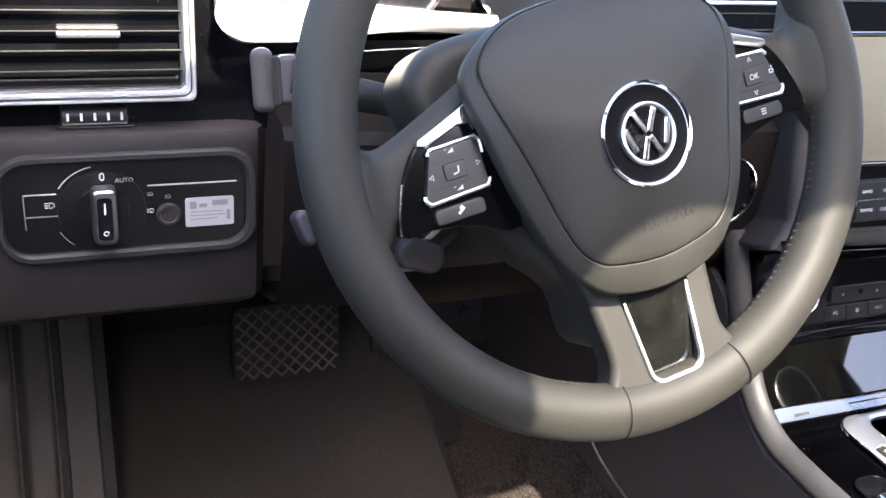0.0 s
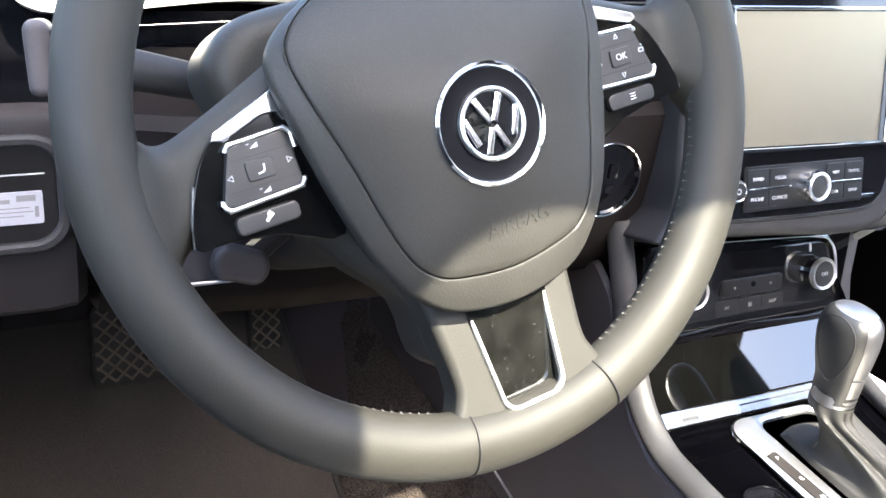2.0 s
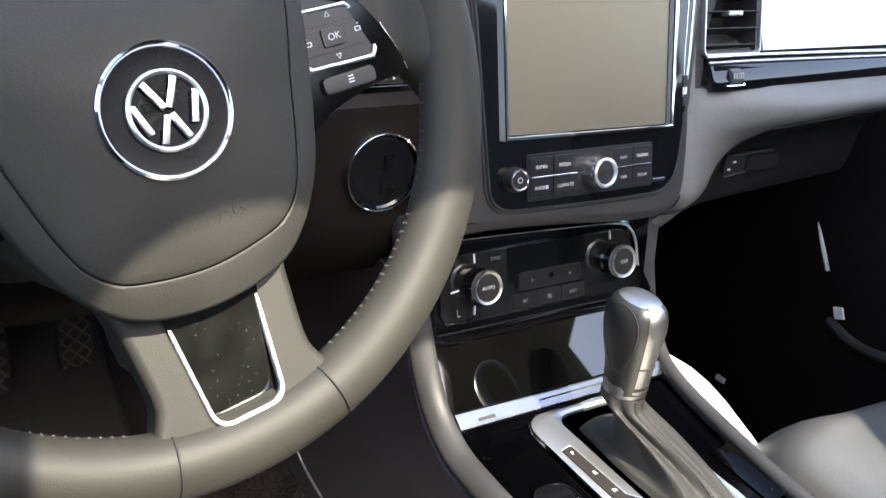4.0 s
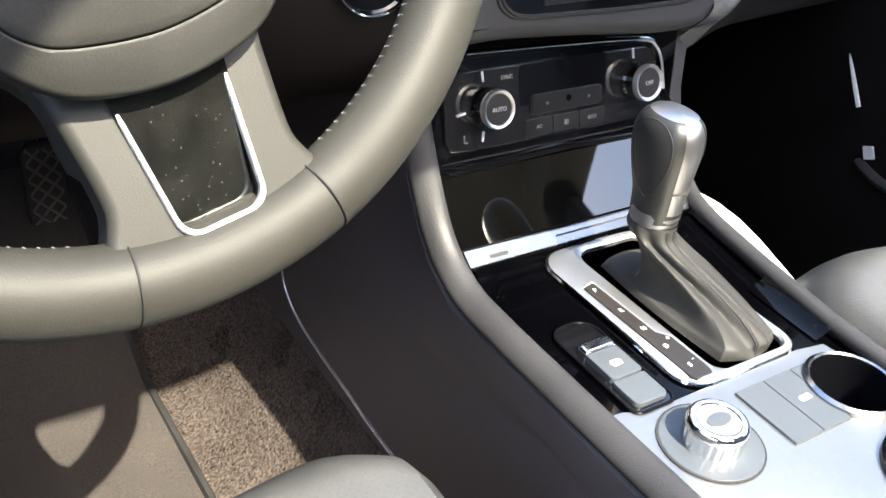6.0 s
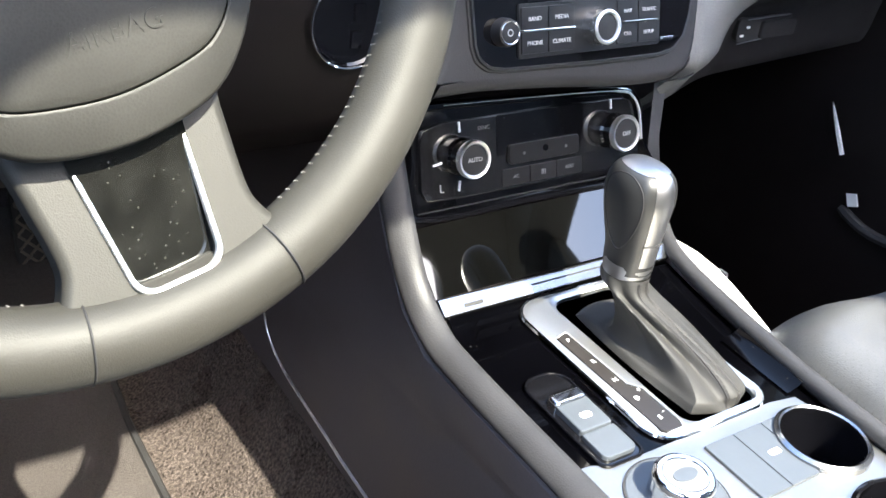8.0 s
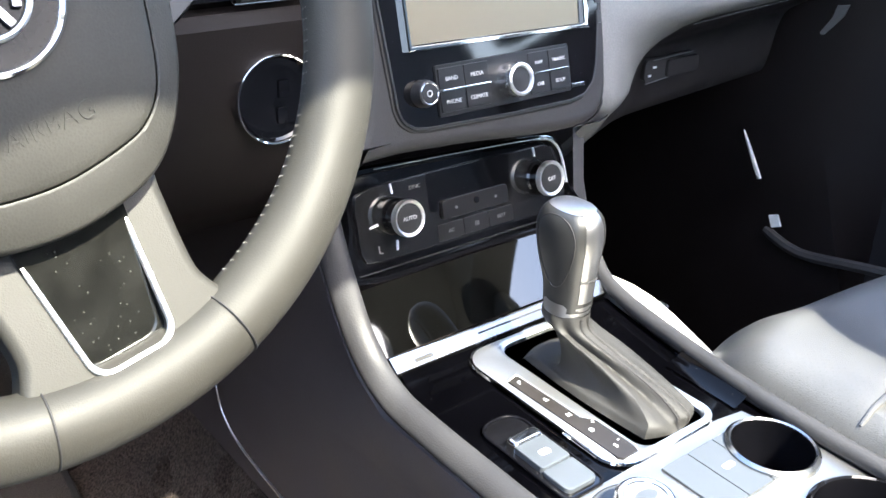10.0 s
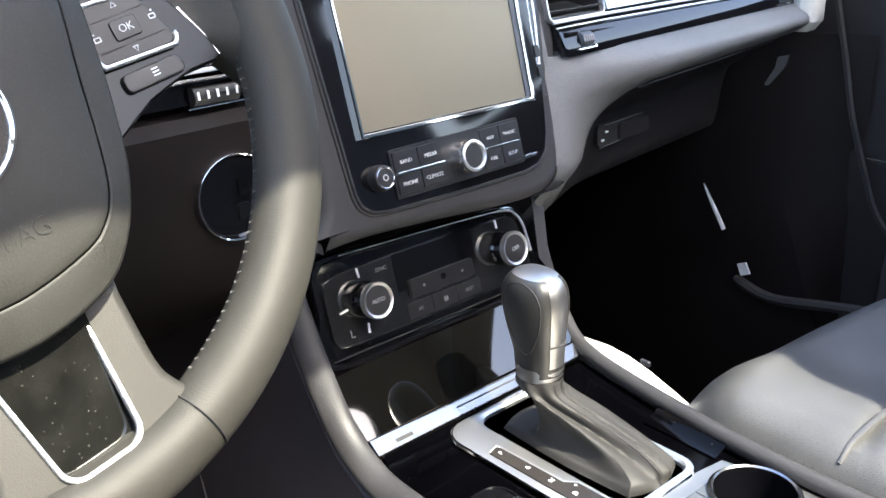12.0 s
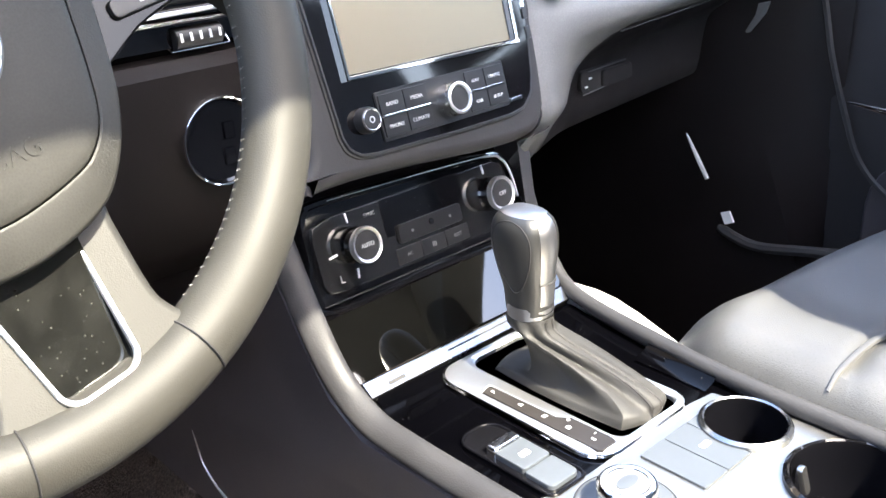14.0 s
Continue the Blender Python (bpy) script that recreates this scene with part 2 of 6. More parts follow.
def rrect(w, h, r, n=5, cx=0.0, cy=0.0):
    """Outline of a rectangle with round corners; r may be one radius or four, from lower right on, counter-clockwise."""
    rs = r if isinstance(r, (list, tuple)) else (r,) * 4
    pts = []
    for k, (sx, sy) in enumerate(((1, -1), (1, 1), (-1, 1), (-1, -1))):
        rr = rs[k]
        ox, oy = cx + sx * (w / 2 - rr), cy + sy * (h / 2 - rr)
        for i in range(n + 1):
            a = radians(-90 + 90 * k + 90 * i / n)
            pts.append((ox + rr * math.cos(a), oy + rr * math.sin(a)))
    return pts


def fillet(poly, r, n=4):
    """A polygon with its corners rounded to the radius r."""
    out = []
    N = len(poly)
    for i in range(N):
        p, a, b = Vector(poly[i]), Vector(poly[i - 1]), Vector(poly[(i + 1) % N])
        u, v = (a - p).normalized(), (b - p).normalized()
        half = math.acos(max(-1, min(1, u.dot(v)))) / 2
        d = r / math.tan(half)
        c = p + (u + v).normalized() * (r / math.sin(half))
        s, e = p + u * d, p + v * d
        a0, a1 = math.atan2(s.y - c.y, s.x - c.x), math.atan2(e.y - c.y, e.x - c.x)
        da = (a1 - a0 + math.pi) % (2 * math.pi) - math.pi
        out += [(c.x + r * math.cos(a0 + da * k / n), c.y + r * math.sin(a0 + da * k / n)) for k in range(n + 1)]
    return out


def smooth_loop(pts, n=6, closed=True):
    """Catmull-Rom through points of any dimension."""
    out, N = [], len(pts)
    P = [Vector(p) for p in pts]
    for i in range(N if closed else N - 1):
        p0, p1, p2, p3 = ((P[(i + k - 1) % N]) if closed else P[min(max(i + k - 1, 0), N - 1)] for k in range(4))
        for j in range(n):
            t = j / n
            out.append(0.5 * (2 * p1 + (p2 - p0) * t + (2 * p0 - 5 * p1 + 4 * p2 - p3) * t * t + (3 * p1 - p0 - 3 * p2 + p3) * t ** 3))
    if not closed:
        out.append(P[-1].copy())
    return out


def prism(pts, z0, z1, bevel=0.001, segments=2, bm=None, m=None, dome=0.0):
    """A plate: outline in x, y between the heights z0 and z1, edges rounded; dome lifts the middle of the top."""
    b = bmesh.new()
    lo = [b.verts.new((p[0], p[1], z0)) for p in pts]
    n = len(pts)
    rings = [lo]
    c = sum((Vector((p[0], p[1], 0)) for p in pts), Vector()) / n
    if bevel > 0:
        for s in range(segments + 1):
            a = math.pi / 2 * s / segments
            off, z = bevel * (1 - math.cos(a)), z1 - bevel + bevel * math.sin(a)
            ring = []
            for i in range(n):
                p, q, r_ = Vector(pts[i - 1][:2]), Vector(pts[i][:2]), Vector(pts[(i + 1) % n][:2])
                t = (r_ - p)
                t = t.normalized() if t.length > 1e-9 else Vector((1, 0))
                nrm = Vector((-t.y, t.x))
                ring.append(b.verts.new((q.x + nrm.x * off, q.y + nrm.y * off, z)))
            rings.append(ring)
    else:
        rings.append([b.verts.new((p[0], p[1], z1)) for p in pts])
    for r0, r1 in zip(rings, rings[1:]):
        for i in range(n):
            b.faces.new((r0[i], r0[(i + 1) % n], r1[(i + 1) % n], r1[i]))
    last = rings[-1]
    if dome:
        for k in range(1, 5):
            f = 1 - k / 5
            ring = [b.verts.new((c.x + (v.co.x - c.x) * f, c.y + (v.co.y - c.y) * f, z1 + dome * (1 - f * f))) for v in last]
            r0 = rings[-1]
            for i in range(n):
                b.faces.new((r0[i], r0[(i + 1) % n], ring[(i + 1) % n], ring[i]))
            rings.append(ring)
    b.faces.new(rings[-1])
    b.faces.new(list(reversed(lo)))
    return put(b, bm, m)


def ringplate(outer, inner, z0, z1, bm=None, m=None, bevel=0.0006):
    """A frame between two outlines of equal count, from z0 to z1, its edges rounded."""
    b = bmesh.new()
    n = len(outer)
    lv = []
    for pts, z in ((outer, z0), (outer, z1 - bevel), (None, z1), (True, z1), (inner, z1 - bevel), (inner, z0)):
        if pts is None:
            pts = [(o[0] + (i[0] - o[0]) * 0.25, o[1] + (i[1] - o[1]) * 0.25) for o, i in zip(outer, inner)]
        elif pts is True:
            pts = [(o[0] + (i[0] - o[0]) * 0.75, o[1] + (i[1] - o[1]) * 0.75) for o, i in zip(outer, inner)]
        lv.append([b.verts.new((p[0], p[1], z)) for p in pts])
    for a, c in zip(lv, lv[1:] + lv[:1]):
        for i in range(n):
            b.faces.new((a[i], a[(i + 1) % n], c[(i + 1) % n], c[i]))
    return put(b, bm, m)


def lathe(profile, n=40, bm=None, m=None, cap=True):
    """Turns (radius, height) pairs about z."""
    b = bmesh.new()
    rings = [[b.verts.new((r * math.cos(2 * math.pi * i / n), r * math.sin(2 * math.pi * i / n), z)) for i in range(n)] for r, z in profile]
    for r0, r1 in zip(rings, rings[1:]):
        for i in range(n):
            b.faces.new((r0[i], r0[(i + 1) % n], r1[(i + 1) % n], r1[i]))
    if cap:
        b.faces.new(rings[-1])
        b.faces.new(list(reversed(rings[0])))
    return put(b, bm, m)


def loft(rows, bm=None, m=None, close=False, caps=False, thick=0.0):
    """A skin over rows of points, all rows of one count; close joins each row's ends."""
    b = bmesh.new()
    vs = [[b.verts.new(p) for p in row] for row in rows]
    n = len(rows[0])
    for r0, r1 in zip(vs, vs[1:]):
        for i in range(n if close else n - 1):
            b.faces.new((r0[i], r0[(i + 1) % n], r1[(i + 1) % n], r1[i]))
    if caps:
        b.faces.new(vs[0])
        b.faces.new(vs[-1])
    if thick:
        bmesh.ops.recalc_face_normals(b, faces=b.faces)
        bmesh.ops.solidify(b, geom=b.faces[:], thickness=thick)
    return put(b, bm, m)


def tube(path, radius, n=10, bm=None, m=None, closed=False, flat=1.0):
    """A round bar along a path; radius is a number or one per point."""
    P = [Vector(p) for p in path]
    N = len(P)
    rows = []
    up = None
    for i in range(N):
        a, c = P[(i - 1) % N] if closed or i else P[0], P[(i + 1) % N] if closed or i < N - 1 else P[-1]
        t = (c - a).normalized()
        if up is None:
            up = Vector((0, 0, 1)) if abs(t.z) < 0.9 else Vector((1, 0, 0))
        s = t.cross(up).normalized()
        up = s.cross(t).normalized()
        r = radius[i] if isinstance(radius, (list, tuple)) else radius
        rows.append([P[i] + (s * math.cos(2 * math.pi * k / n) + up * flat * math.sin(2 * math.pi * k / n)) * r for k in range(n)])
    if closed:
        rows.append(rows[0])
    b = loft(rows, close=True, caps=not closed)
    if closed:
        bmesh.ops.remove_doubles(b, verts=b.verts[:], dist=1e-6)
    return put(b, bm, m)


def text(name, body, size, m, mat_, parent, extrude=0.0002):
    """Lettering as a mesh, its middle at m, facing m's z."""
    cu = bpy.data.curves.new(name, 'FONT')
    cu.body, cu.size, cu.align_x, cu.align_y, cu.extrude = body, size, 'CENTER', 'CENTER', extrude
    cu.resolution_u = 3
    tmp = bpy.data.objects.new("t", cu)
    me = bpy.data.meshes.new_from_object(tmp)
    bpy.data.objects.remove(tmp)
    me.transform(m)
    me.materials.clear()
    me.materials.append(mat_)
    ob = new(name, me)
    ob.parent = parent
    return ob


def cut(bm, cutters):
    """bm less the cutter bmeshes."""
    def temp(b):
        me = bpy.data.meshes.new("t")
        bmesh.ops.recalc_face_normals(b, faces=b.faces)
        b.to_mesh(me)
        b.free()
        return new("t", me)
    a = temp(bm)
    tools = [temp(c) for c in cutters]
    for c in tools:
        md = a.modifiers.new("b", 'BOOLEAN')
        md.operation, md.object, md.solver = 'DIFFERENCE', c, 'EXACT'
    me = bpy.data.meshes.new_from_object(a.evaluated_get(bpy.context.evaluated_depsgraph_get()))
    out = bmesh.new()
    out.from_mesh(me)
    bpy.data.meshes.remove(me)
    for o in [a] + tools:
        d = o.data
        bpy.data.objects.remove(o)
        bpy.data.meshes.remove(d)
    return out


def facing(x, y, z, tilt=0.0, turn=0.0):
    """A frame whose x is to the right and whose z faces the rear of the car (-y), leaned back by tilt."""
    return Matrix.Translation((x, y, z)) @ Euler((0, 0, radians(turn))).to_matrix().to_4x4() @ Euler((radians(90 - tilt), 0, 0)).to_matrix().to_4x4()
# ---- the car's shell ----
def structure(name, bm, mat_, label, category):
    return tagged(part(name, bm, mat_), label, category, kind="structure")


GROUND = material("concrete_ground", (0.17, 0.155, 0.13), 0.9, grain=0.6, scale=60, vary=0.2, stain=0.6)
structure("ground", loft([[(-150, -150, -0.55), (150, -150, -0.55)], [(-150, 150, -0.55), (150, 150, -0.55)]]), GROUND, "sunlit concrete ground outside the car", "ground")
structure("floor", box(-0.55, 1.12, -1.3, 1.5, 0.04, 0.10, 0.004), CARPET, "dark carpeted floor of the car", "floor")
structure("wall_front", loft([[(x, 1.16, 0.10), (x, 1.36, 0.16), (x, 1.47, 0.30), (x, 1.49, 0.55), (x, 1.46, 0.95)] for x in (-0.55, 0.3, 1.12)], thick=0.02), CARPET, "dark carpeted bulkhead behind the pedals", "wall")
# Unseen full-height panel, added to hold back light from behind.
structure("wall_rear", box(-0.55, 1.20, -1.36, -1.3, 0.04, 1.44, 0.004), HEAD, "unseen plain dark rear panel, added to hold back light from behind", "wall")
# roof with the open sunroof
roof = cut(box(-0.42, 1.20, -1.3, 0.34, 1.42, 1.46, 0.004), [prism(rrect(0.760, 0.780, [0.09, 0.10, 0.104, 0.09], 8, 0.3890, -0.3105), 1.40, 1.48, 0)])
structure("ceiling", roof, HEAD, "dark grey fabric headliner with an open sunroof", "ceiling")
structure("roof_rail", box(-0.46, -0.38, -1.3, 0.34, 1.35, 1.42, 0.02, 3), HEAD, "dark grey covered roof side rail", "roof rail")
# Unseen rail, bent at the front to bound the reflection in the storage cover.
structure("roof_rail", loft([[(1.20, y, z0 - 0.02), (1.09, y, z0), (1.06, y, z0 + 0.03), (1.06, y, z1), (1.20, y, z1)] for y, z0, z1 in ((-1.3, 1.30, 1.42), (-0.1, 1.305, 1.42), (0.08, 1.298, 1.42), (0.15, 1.282, 1.42), (0.22, 1.255, 1.42), (0.30, 1.220, 1.42), (0.40, 1.175, 1.40), (0.50, 1.130, 1.35))], close=True, caps=True), HEAD, "unseen dark grey roof side rail, its fall shaped to bound a reflection", "roof rail")
for x0, x1 in ((-0.50, -0.44), (1.12, 1.18)):
    structure("rear_door", box(x0, x1, -1.3, -0.46, 0.05, 0.86, 0.02, 3), HARD, "dark rear door panel", "door")
    # Opaque sheets, out of view, that stop light through the rear windows.
    structure("rear_window_blocker", box((x0 + x1) / 2 - 0.004, (x0 + x1) / 2 + 0.004, -1.3, -0.60, 0.85, 1.43, 0.001), PIANO, "unseen opaque black sheet in the rear side window, keeping light out", "window")
    structure("rear_pillar", box(x0, x1, -1.32, -1.10, 0.80, 1.43, 0.02, 3), HEAD, "dark grey covered rear pillar", "pillar")
for k, x in enumerate((-0.45, 1.16)):
    structure("a_pillar", tube(smooth_loop([(x, 0.30, 1.375), (x, 0.42, 1.325), (x, 0.75, 1.12), (x, 1.2, 0.84)], 5, False), 0.04, 12), TRIMB, "pale beige windscreen pillar", "pillar")
    structure("b_pillar", box(x - 0.03, x + 0.03, -0.60 if k == 0 else -0.06, -0.46 if k == 0 else 0.165, 0.86 if k else 0.10, 1.40, 0.02, 3), HEAD, "dark grey covered door pillar", "pillar")
structure("sill", box(-0.60, -0.50, -0.4, 1.3, -0.1, 0.14, 0.01), HARD, "dark plastic door sill", "sill")

# Unseen closed door, added to cut the light reaching the wheel's left side.
structure("door_blocker", box(-0.56, -0.50, -0.46, 0.90, 0.05, 0.86, 0.02, 3), HARD, "unseen dark driver door panel, added to block light from the left", "door")

# right-hand door and kick panel
door_r = thing("door_1", None, "dark grey front door panel, closed, beside the passenger seat", "door", kind="structure")
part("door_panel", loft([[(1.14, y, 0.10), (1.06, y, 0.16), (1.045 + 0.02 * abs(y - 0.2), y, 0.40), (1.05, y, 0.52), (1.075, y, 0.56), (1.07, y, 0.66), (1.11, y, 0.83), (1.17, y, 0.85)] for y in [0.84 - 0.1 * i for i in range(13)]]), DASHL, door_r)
part("speaker_trim", prism(rrect(0.30, 0.22, 0.07), 0, 0.012, 0.006, 3, m=Matrix.Translation((1.052, 0.52, 0.36)) @ Euler((radians(90), 0, radians(-90))).to_matrix().to_4x4()), HARD, door_r)
part("armrest", box(1.0, 1.06, -0.1, 0.60, 0.50, 0.545, 0.015, 3), DASH, door_r)
part("grab_trim", tube([(1.007, 0.690, 0.532), (1.003, 0.65, 0.530), (0.998, 0.50, 0.528), (0.998, 0.2, 0.528)], [0.001, 0.0035, 0.0035, 0.0035], 8), CHROME, door_r, "chrome trim strip")
part("door_gap", tube(smooth_loop([(1.05, 0.80, 0.80), (1.035, 0.747, 0.645), (1.03, 0.726, 0.575), (1.03, 0.701, 0.508), (1.03, 0.680, 0.461), (1.03, 0.646, 0.427), (1.03, 0.58, 0.39)], 5, False), 0.004, 6), RUBBER, door_r)
# Unseen panel, added to keep side light out of the driver footwell.
structure("footwell_wall", box(-0.54, -0.50, 0.84, 1.50, 0.05, 0.86, 0.01), HARD, "unseen dark side panel, added to close the driver footwell", "panel")
kick = tagged(new("kick_panel"), "dark plastic side panel in the passenger footwell", "panel", kind="structure")
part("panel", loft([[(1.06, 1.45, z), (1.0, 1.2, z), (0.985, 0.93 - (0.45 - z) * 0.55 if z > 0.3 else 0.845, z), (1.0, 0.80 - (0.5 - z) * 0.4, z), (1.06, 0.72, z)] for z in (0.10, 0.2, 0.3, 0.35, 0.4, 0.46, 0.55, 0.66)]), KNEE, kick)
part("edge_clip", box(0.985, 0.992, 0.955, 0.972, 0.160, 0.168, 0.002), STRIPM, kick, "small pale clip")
part("edge_clip", loft([[(1.008, 0.829, 0.5956), (1.008, 0.822, 0.5966)], [(1.006, 0.815, 0.619), (1.006, 0.802, 0.622)], [(1.004, 0.8113, 0.633), (1.004, 0.7970, 0.6367)]], thick=0.003), PADR, kick, "pale plastic edge piece")
# The edge's glint is put in as a pale, tapering strip.
part("edge_clip", tube(smooth_loop([(0.982, 0.886, 0.462), (0.979, 0.868, 0.438), (0.978, 0.848, 0.409)], 4, False), [0.0006, 0.0014, 0.002, 0.0024, 0.0027, 0.003, 0.003, 0.003, 0.003], 6), STRIPM, kick, "metal edge strip, its glint painted as pale colour")
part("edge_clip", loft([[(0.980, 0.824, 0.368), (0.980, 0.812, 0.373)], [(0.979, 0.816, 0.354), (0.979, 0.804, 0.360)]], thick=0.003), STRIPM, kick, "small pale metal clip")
part("sill_line", tube(smooth_loop([(0.984, 0.83, 0.345), (0.99, 0.78, 0.33), (0.99, 0.70, 0.345), (1.0, 0.6, 0.36)], 4, False), [0.0045] + [0.007] * 12, 8), RUBBER, kick)


# ---- seats ----
def cushion_height(x, y, x0, x1, y0, y1, top, rise):
    s = abs(2 * (x - x0) / (x1 - x0) - 1)
    v = (y - y0) / (y1 - y0)
    edge, f = max(0.0, (s - 0.90) / 0.10), max(0.0, (v - 0.88) / 0.12)
    z = top + rise * math.exp(-((s - 0.74) / 0.20) ** 2) - 0.050 * edge ** 2.2 - 0.060 * f ** 2.0 - 0.012 * (1 - v)
    return z - 0.006 * math.exp(-((y - (y1 - 0.154)) / 0.008) ** 2) * max(0.0, min(1.0, (0.95 - s) / 0.15))


def cushion(name, x0, x1, y0, y1, top, parent, rise=0.010, nx=40, ny=130, curve=0.0):
    """A seat cushion: rounded front roll, raised side bolsters, a sunken middle and a sewn groove across."""
    rows = []
    for j in range(ny + 1):
        y = y0 + (y1 - y0) * j / ny
        row = []
        for i in range(nx + 1):
            x = x0 + (x1 - x0) * i / nx
            z = cushion_height(x, y, x0, x1, y0, y1, top, rise)
            u = 2 * i / nx - 1
            row.append((x, y - 0.05 * max(0.0, abs(u) - 0.72) ** 1.5 * (j / ny) * 3 - curve * max(0.0, x - 0.62) ** 2 * (j / ny) ** 3, z + 0.0012 * noise.noise(Vector((x * 9, y * 9, 3)))))
        rows.append(row)
    rows.append([(p[0], p[1] - 0.002, top - 0.10) for p in rows[-1]])
    rows.append([(p[0], p[1] - 0.012, top - 0.26) for p in rows[-1]])
    b = loft(rows)
    for side in (0, -1):
        edge = [r[side] for r in rows[:-2]]
        loft([edge, [(p[0], p[1], top - 0.28) for p in edge]], bm=b)
    bmesh.ops.remove_doubles(b, verts=b.verts[:], dist=1e-5)
    return part(name, b, SEAT, parent)


def seat(label, x0, x1, y1, top, back_y, back_top, shoulders=None):
    s = thing("car_seat", None, label, "car seat", "front seats")
    cx, w = (x0 + x1) / 2, x1 - x0
    cushion("cushion", x0, x1, y1 - 0.52, y1, top, s, curve=0.6 if shoulders else 0.0)
    back = []
    for z, d, ww in shoulders or ((top - 0.1, 0.0, 0.96), (top + 0.1, 0.0, 1.0), (top + 0.35, -0.06, 0.98), (top + 0.52, -0.11, 0.86), (back_top, -0.15, 0.55)):
        h = w / 2 * ww
        back.append([(cx - h, back_y + d - 0.03, z), (cx - h * 0.8, back_y + d + 0.02, z), (cx - h * 0.5, back_y + d, z), (cx + h * 0.5, back_y + d, z), (cx + h * 0.8, back_y + d + 0.02, z), (cx + h, back_y + d - 0.03, z), (cx + h * 0.8, back_y + d - 0.12, z), (cx - h * 0.8, back_y + d - 0.12, z)])
    part("backrest", loft([smooth_loop(r, 4) for r in back], close=True, caps=True), SEAT, s)
    part("headrest", prism(rrect(0.262, 0.205, [0.05, 0.100, 0.100, 0.05], 8), -0.05, 0.05, 0.03, 4, m=facing(cx, back_y - 0.105, back_top + 0.065, 12)), SEAT, s)
    for dx in (-0.06, 0.06):
        part("headrest_post", tube([(cx + dx, back_y - 0.115, back_top - 0.06), (cx + dx, back_y - 0.11, back_top + 0.03)], 0.006, 8), CHROME, s)
    part("seat_base", box(x0 + 0.03, x1 - 0.03, y1 - 0.50, y1 - 0.05, 0.10, top - 0.2, 0.01), HARD, s)
    return s


pass_seat = seat("black leather front passenger seat with a stitched cross seam", 0.490, 1.015, 0.606, 0.482, 0.09, 1.05, ((0.38, 0.0, 0.96), (0.58, 0.0, 1.0), (0.80, -0.03, 0.98), (0.93, -0.05, 0.91), (1.00, -0.06, 0.80), (1.04, -0.07, 0.64)))
def sewn_line(dy, r, lift, mat_):
    pts = []
    for i in range(40):
        x = 0.505 + 0.0125 * i
        fade = max(0.0, min(1.0, (0.95 - abs(2 * (x - 0.490) / 0.525 - 1)) / 0.15))
        pts.append((x, 0.452 + dy, cushion_height(x, 0.452 + dy, 0.490, 1.015, 0.086, 0.606, 0.482, 0.010) + lift * fade))
    return part("seam", tube(pts, [r * 0.45, r * 0.8] + [r] * 38, 8, flat=0.8), mat_, pass_seat, "sewn ridge across the cushion")
sewn_line(0.0, 0.0031, 0.0052, SEAT)
seat("black leather driver seat seen at its front edge", -0.27, 0.176, 0.612, 0.462, -0.12, 1.13)

# ---- floor mat, foot rest, pedals ----
mat_t = thing("floor_mat", None, "dark fabric floor mat with bound edges under the pedals", "floor mat")
MAT = material("mat_fabric", (0.064, 0.056, 0.051), 0.95, grain=1.0, scale=1100, vary=0.5, spec=0.1, big_vary=0.12)
def mat_z(y):
    return 0.109 + 0.37 * max(0.0, y - 1.05)
MY = [0.55 + 0.03 * j for j in range(28)]
part("mat", loft([[(x, y, mat_z(y) + 0.0025 * math.sin(9 * x + 5 * y)) for x in [-0.26 + 0.0425 * i for i in range(11)]] for y in MY], thick=0.006), MAT, mat_t)
part("binding", tube([(0.166, y, mat_z(y) + 0.005) for y in MY], 0.005, 6), RUBBER, mat_t, "dark sewn edge binding")


def pedal(name, x0, x1, z0, z1, y, label, arm_x):
    p = thing(name, Matrix.Translation(((x0 + x1) / 2, y, (z0 + z1) / 2)) @ Euler((radians(78), 0, 0)).to_matrix().to_4x4(), label, "pedal", "pedals")
    w, h = x1 - x0, z1 - z0
    part("plate", prism(rrect(w, h, 0.012), -0.008, 0.004, 0.003), RUBBER, p)
    ribs = bmesh.new()
    step = 0.0185
    for sgn in (1, -1):
        k = -12
        while k < 13:
            c = k * step
            pts = []
            for i in range(41):
                x = -w / 2 + 0.004 + (w - 0.008) * i / 40
                yy = sgn * x * 1.0 + c
                if abs(yy) < h / 2 - 0.004:
                    pts.append((x, yy))
            if len(pts) > 3:
                tube([(*pts[0], 0.0042), (*pts[-1], 0.0042)], 0.0016, 6, bm=ribs)
            k += 1
    part("tread", ribs, TREAD, p, "worn diamond tread ribs")
    part("arm", tube([(arm_x, 0.0, -0.012), (arm_x, 0.06, -0.05), (arm_x, 0.18, -0.10), (arm_x, 0.30, -0.10)], 0.008, 8), HARD, p)
    return p


TREAD = material("worn_rubber_tread", (0.13, 0.105, 0.08), 0.6, vary=0.4, stain=60)
pedal("brake_pedal", -0.092, 0.050, 0.213, 0.318, 1.235, "wide black rubber brake pedal with diamond tread", 0.035)
pedal("accelerator_pedal", 0.112, 0.156, 0.175, 0.292, 1.285, "narrow black accelerator pedal with diamond tread", 0.0)
RESTM = material("brown_worn_rubber", (0.046, 0.037, 0.032), 0.55, grain=0.3, scale=500, vary=0.25)
foot = thing("foot_rest", None, "ribbed dark foot rest beside the floor mat", "foot rest")
def rest_line(x, d=0.0):
    return smooth_loop([(x, 1.010 - d, 0.108 + d), (x, 1.10 - d, 0.205 + d), (x, 1.18 - d, 0.33 + d), (x, 1.22 - d, 0.46 + d)], 3, False)
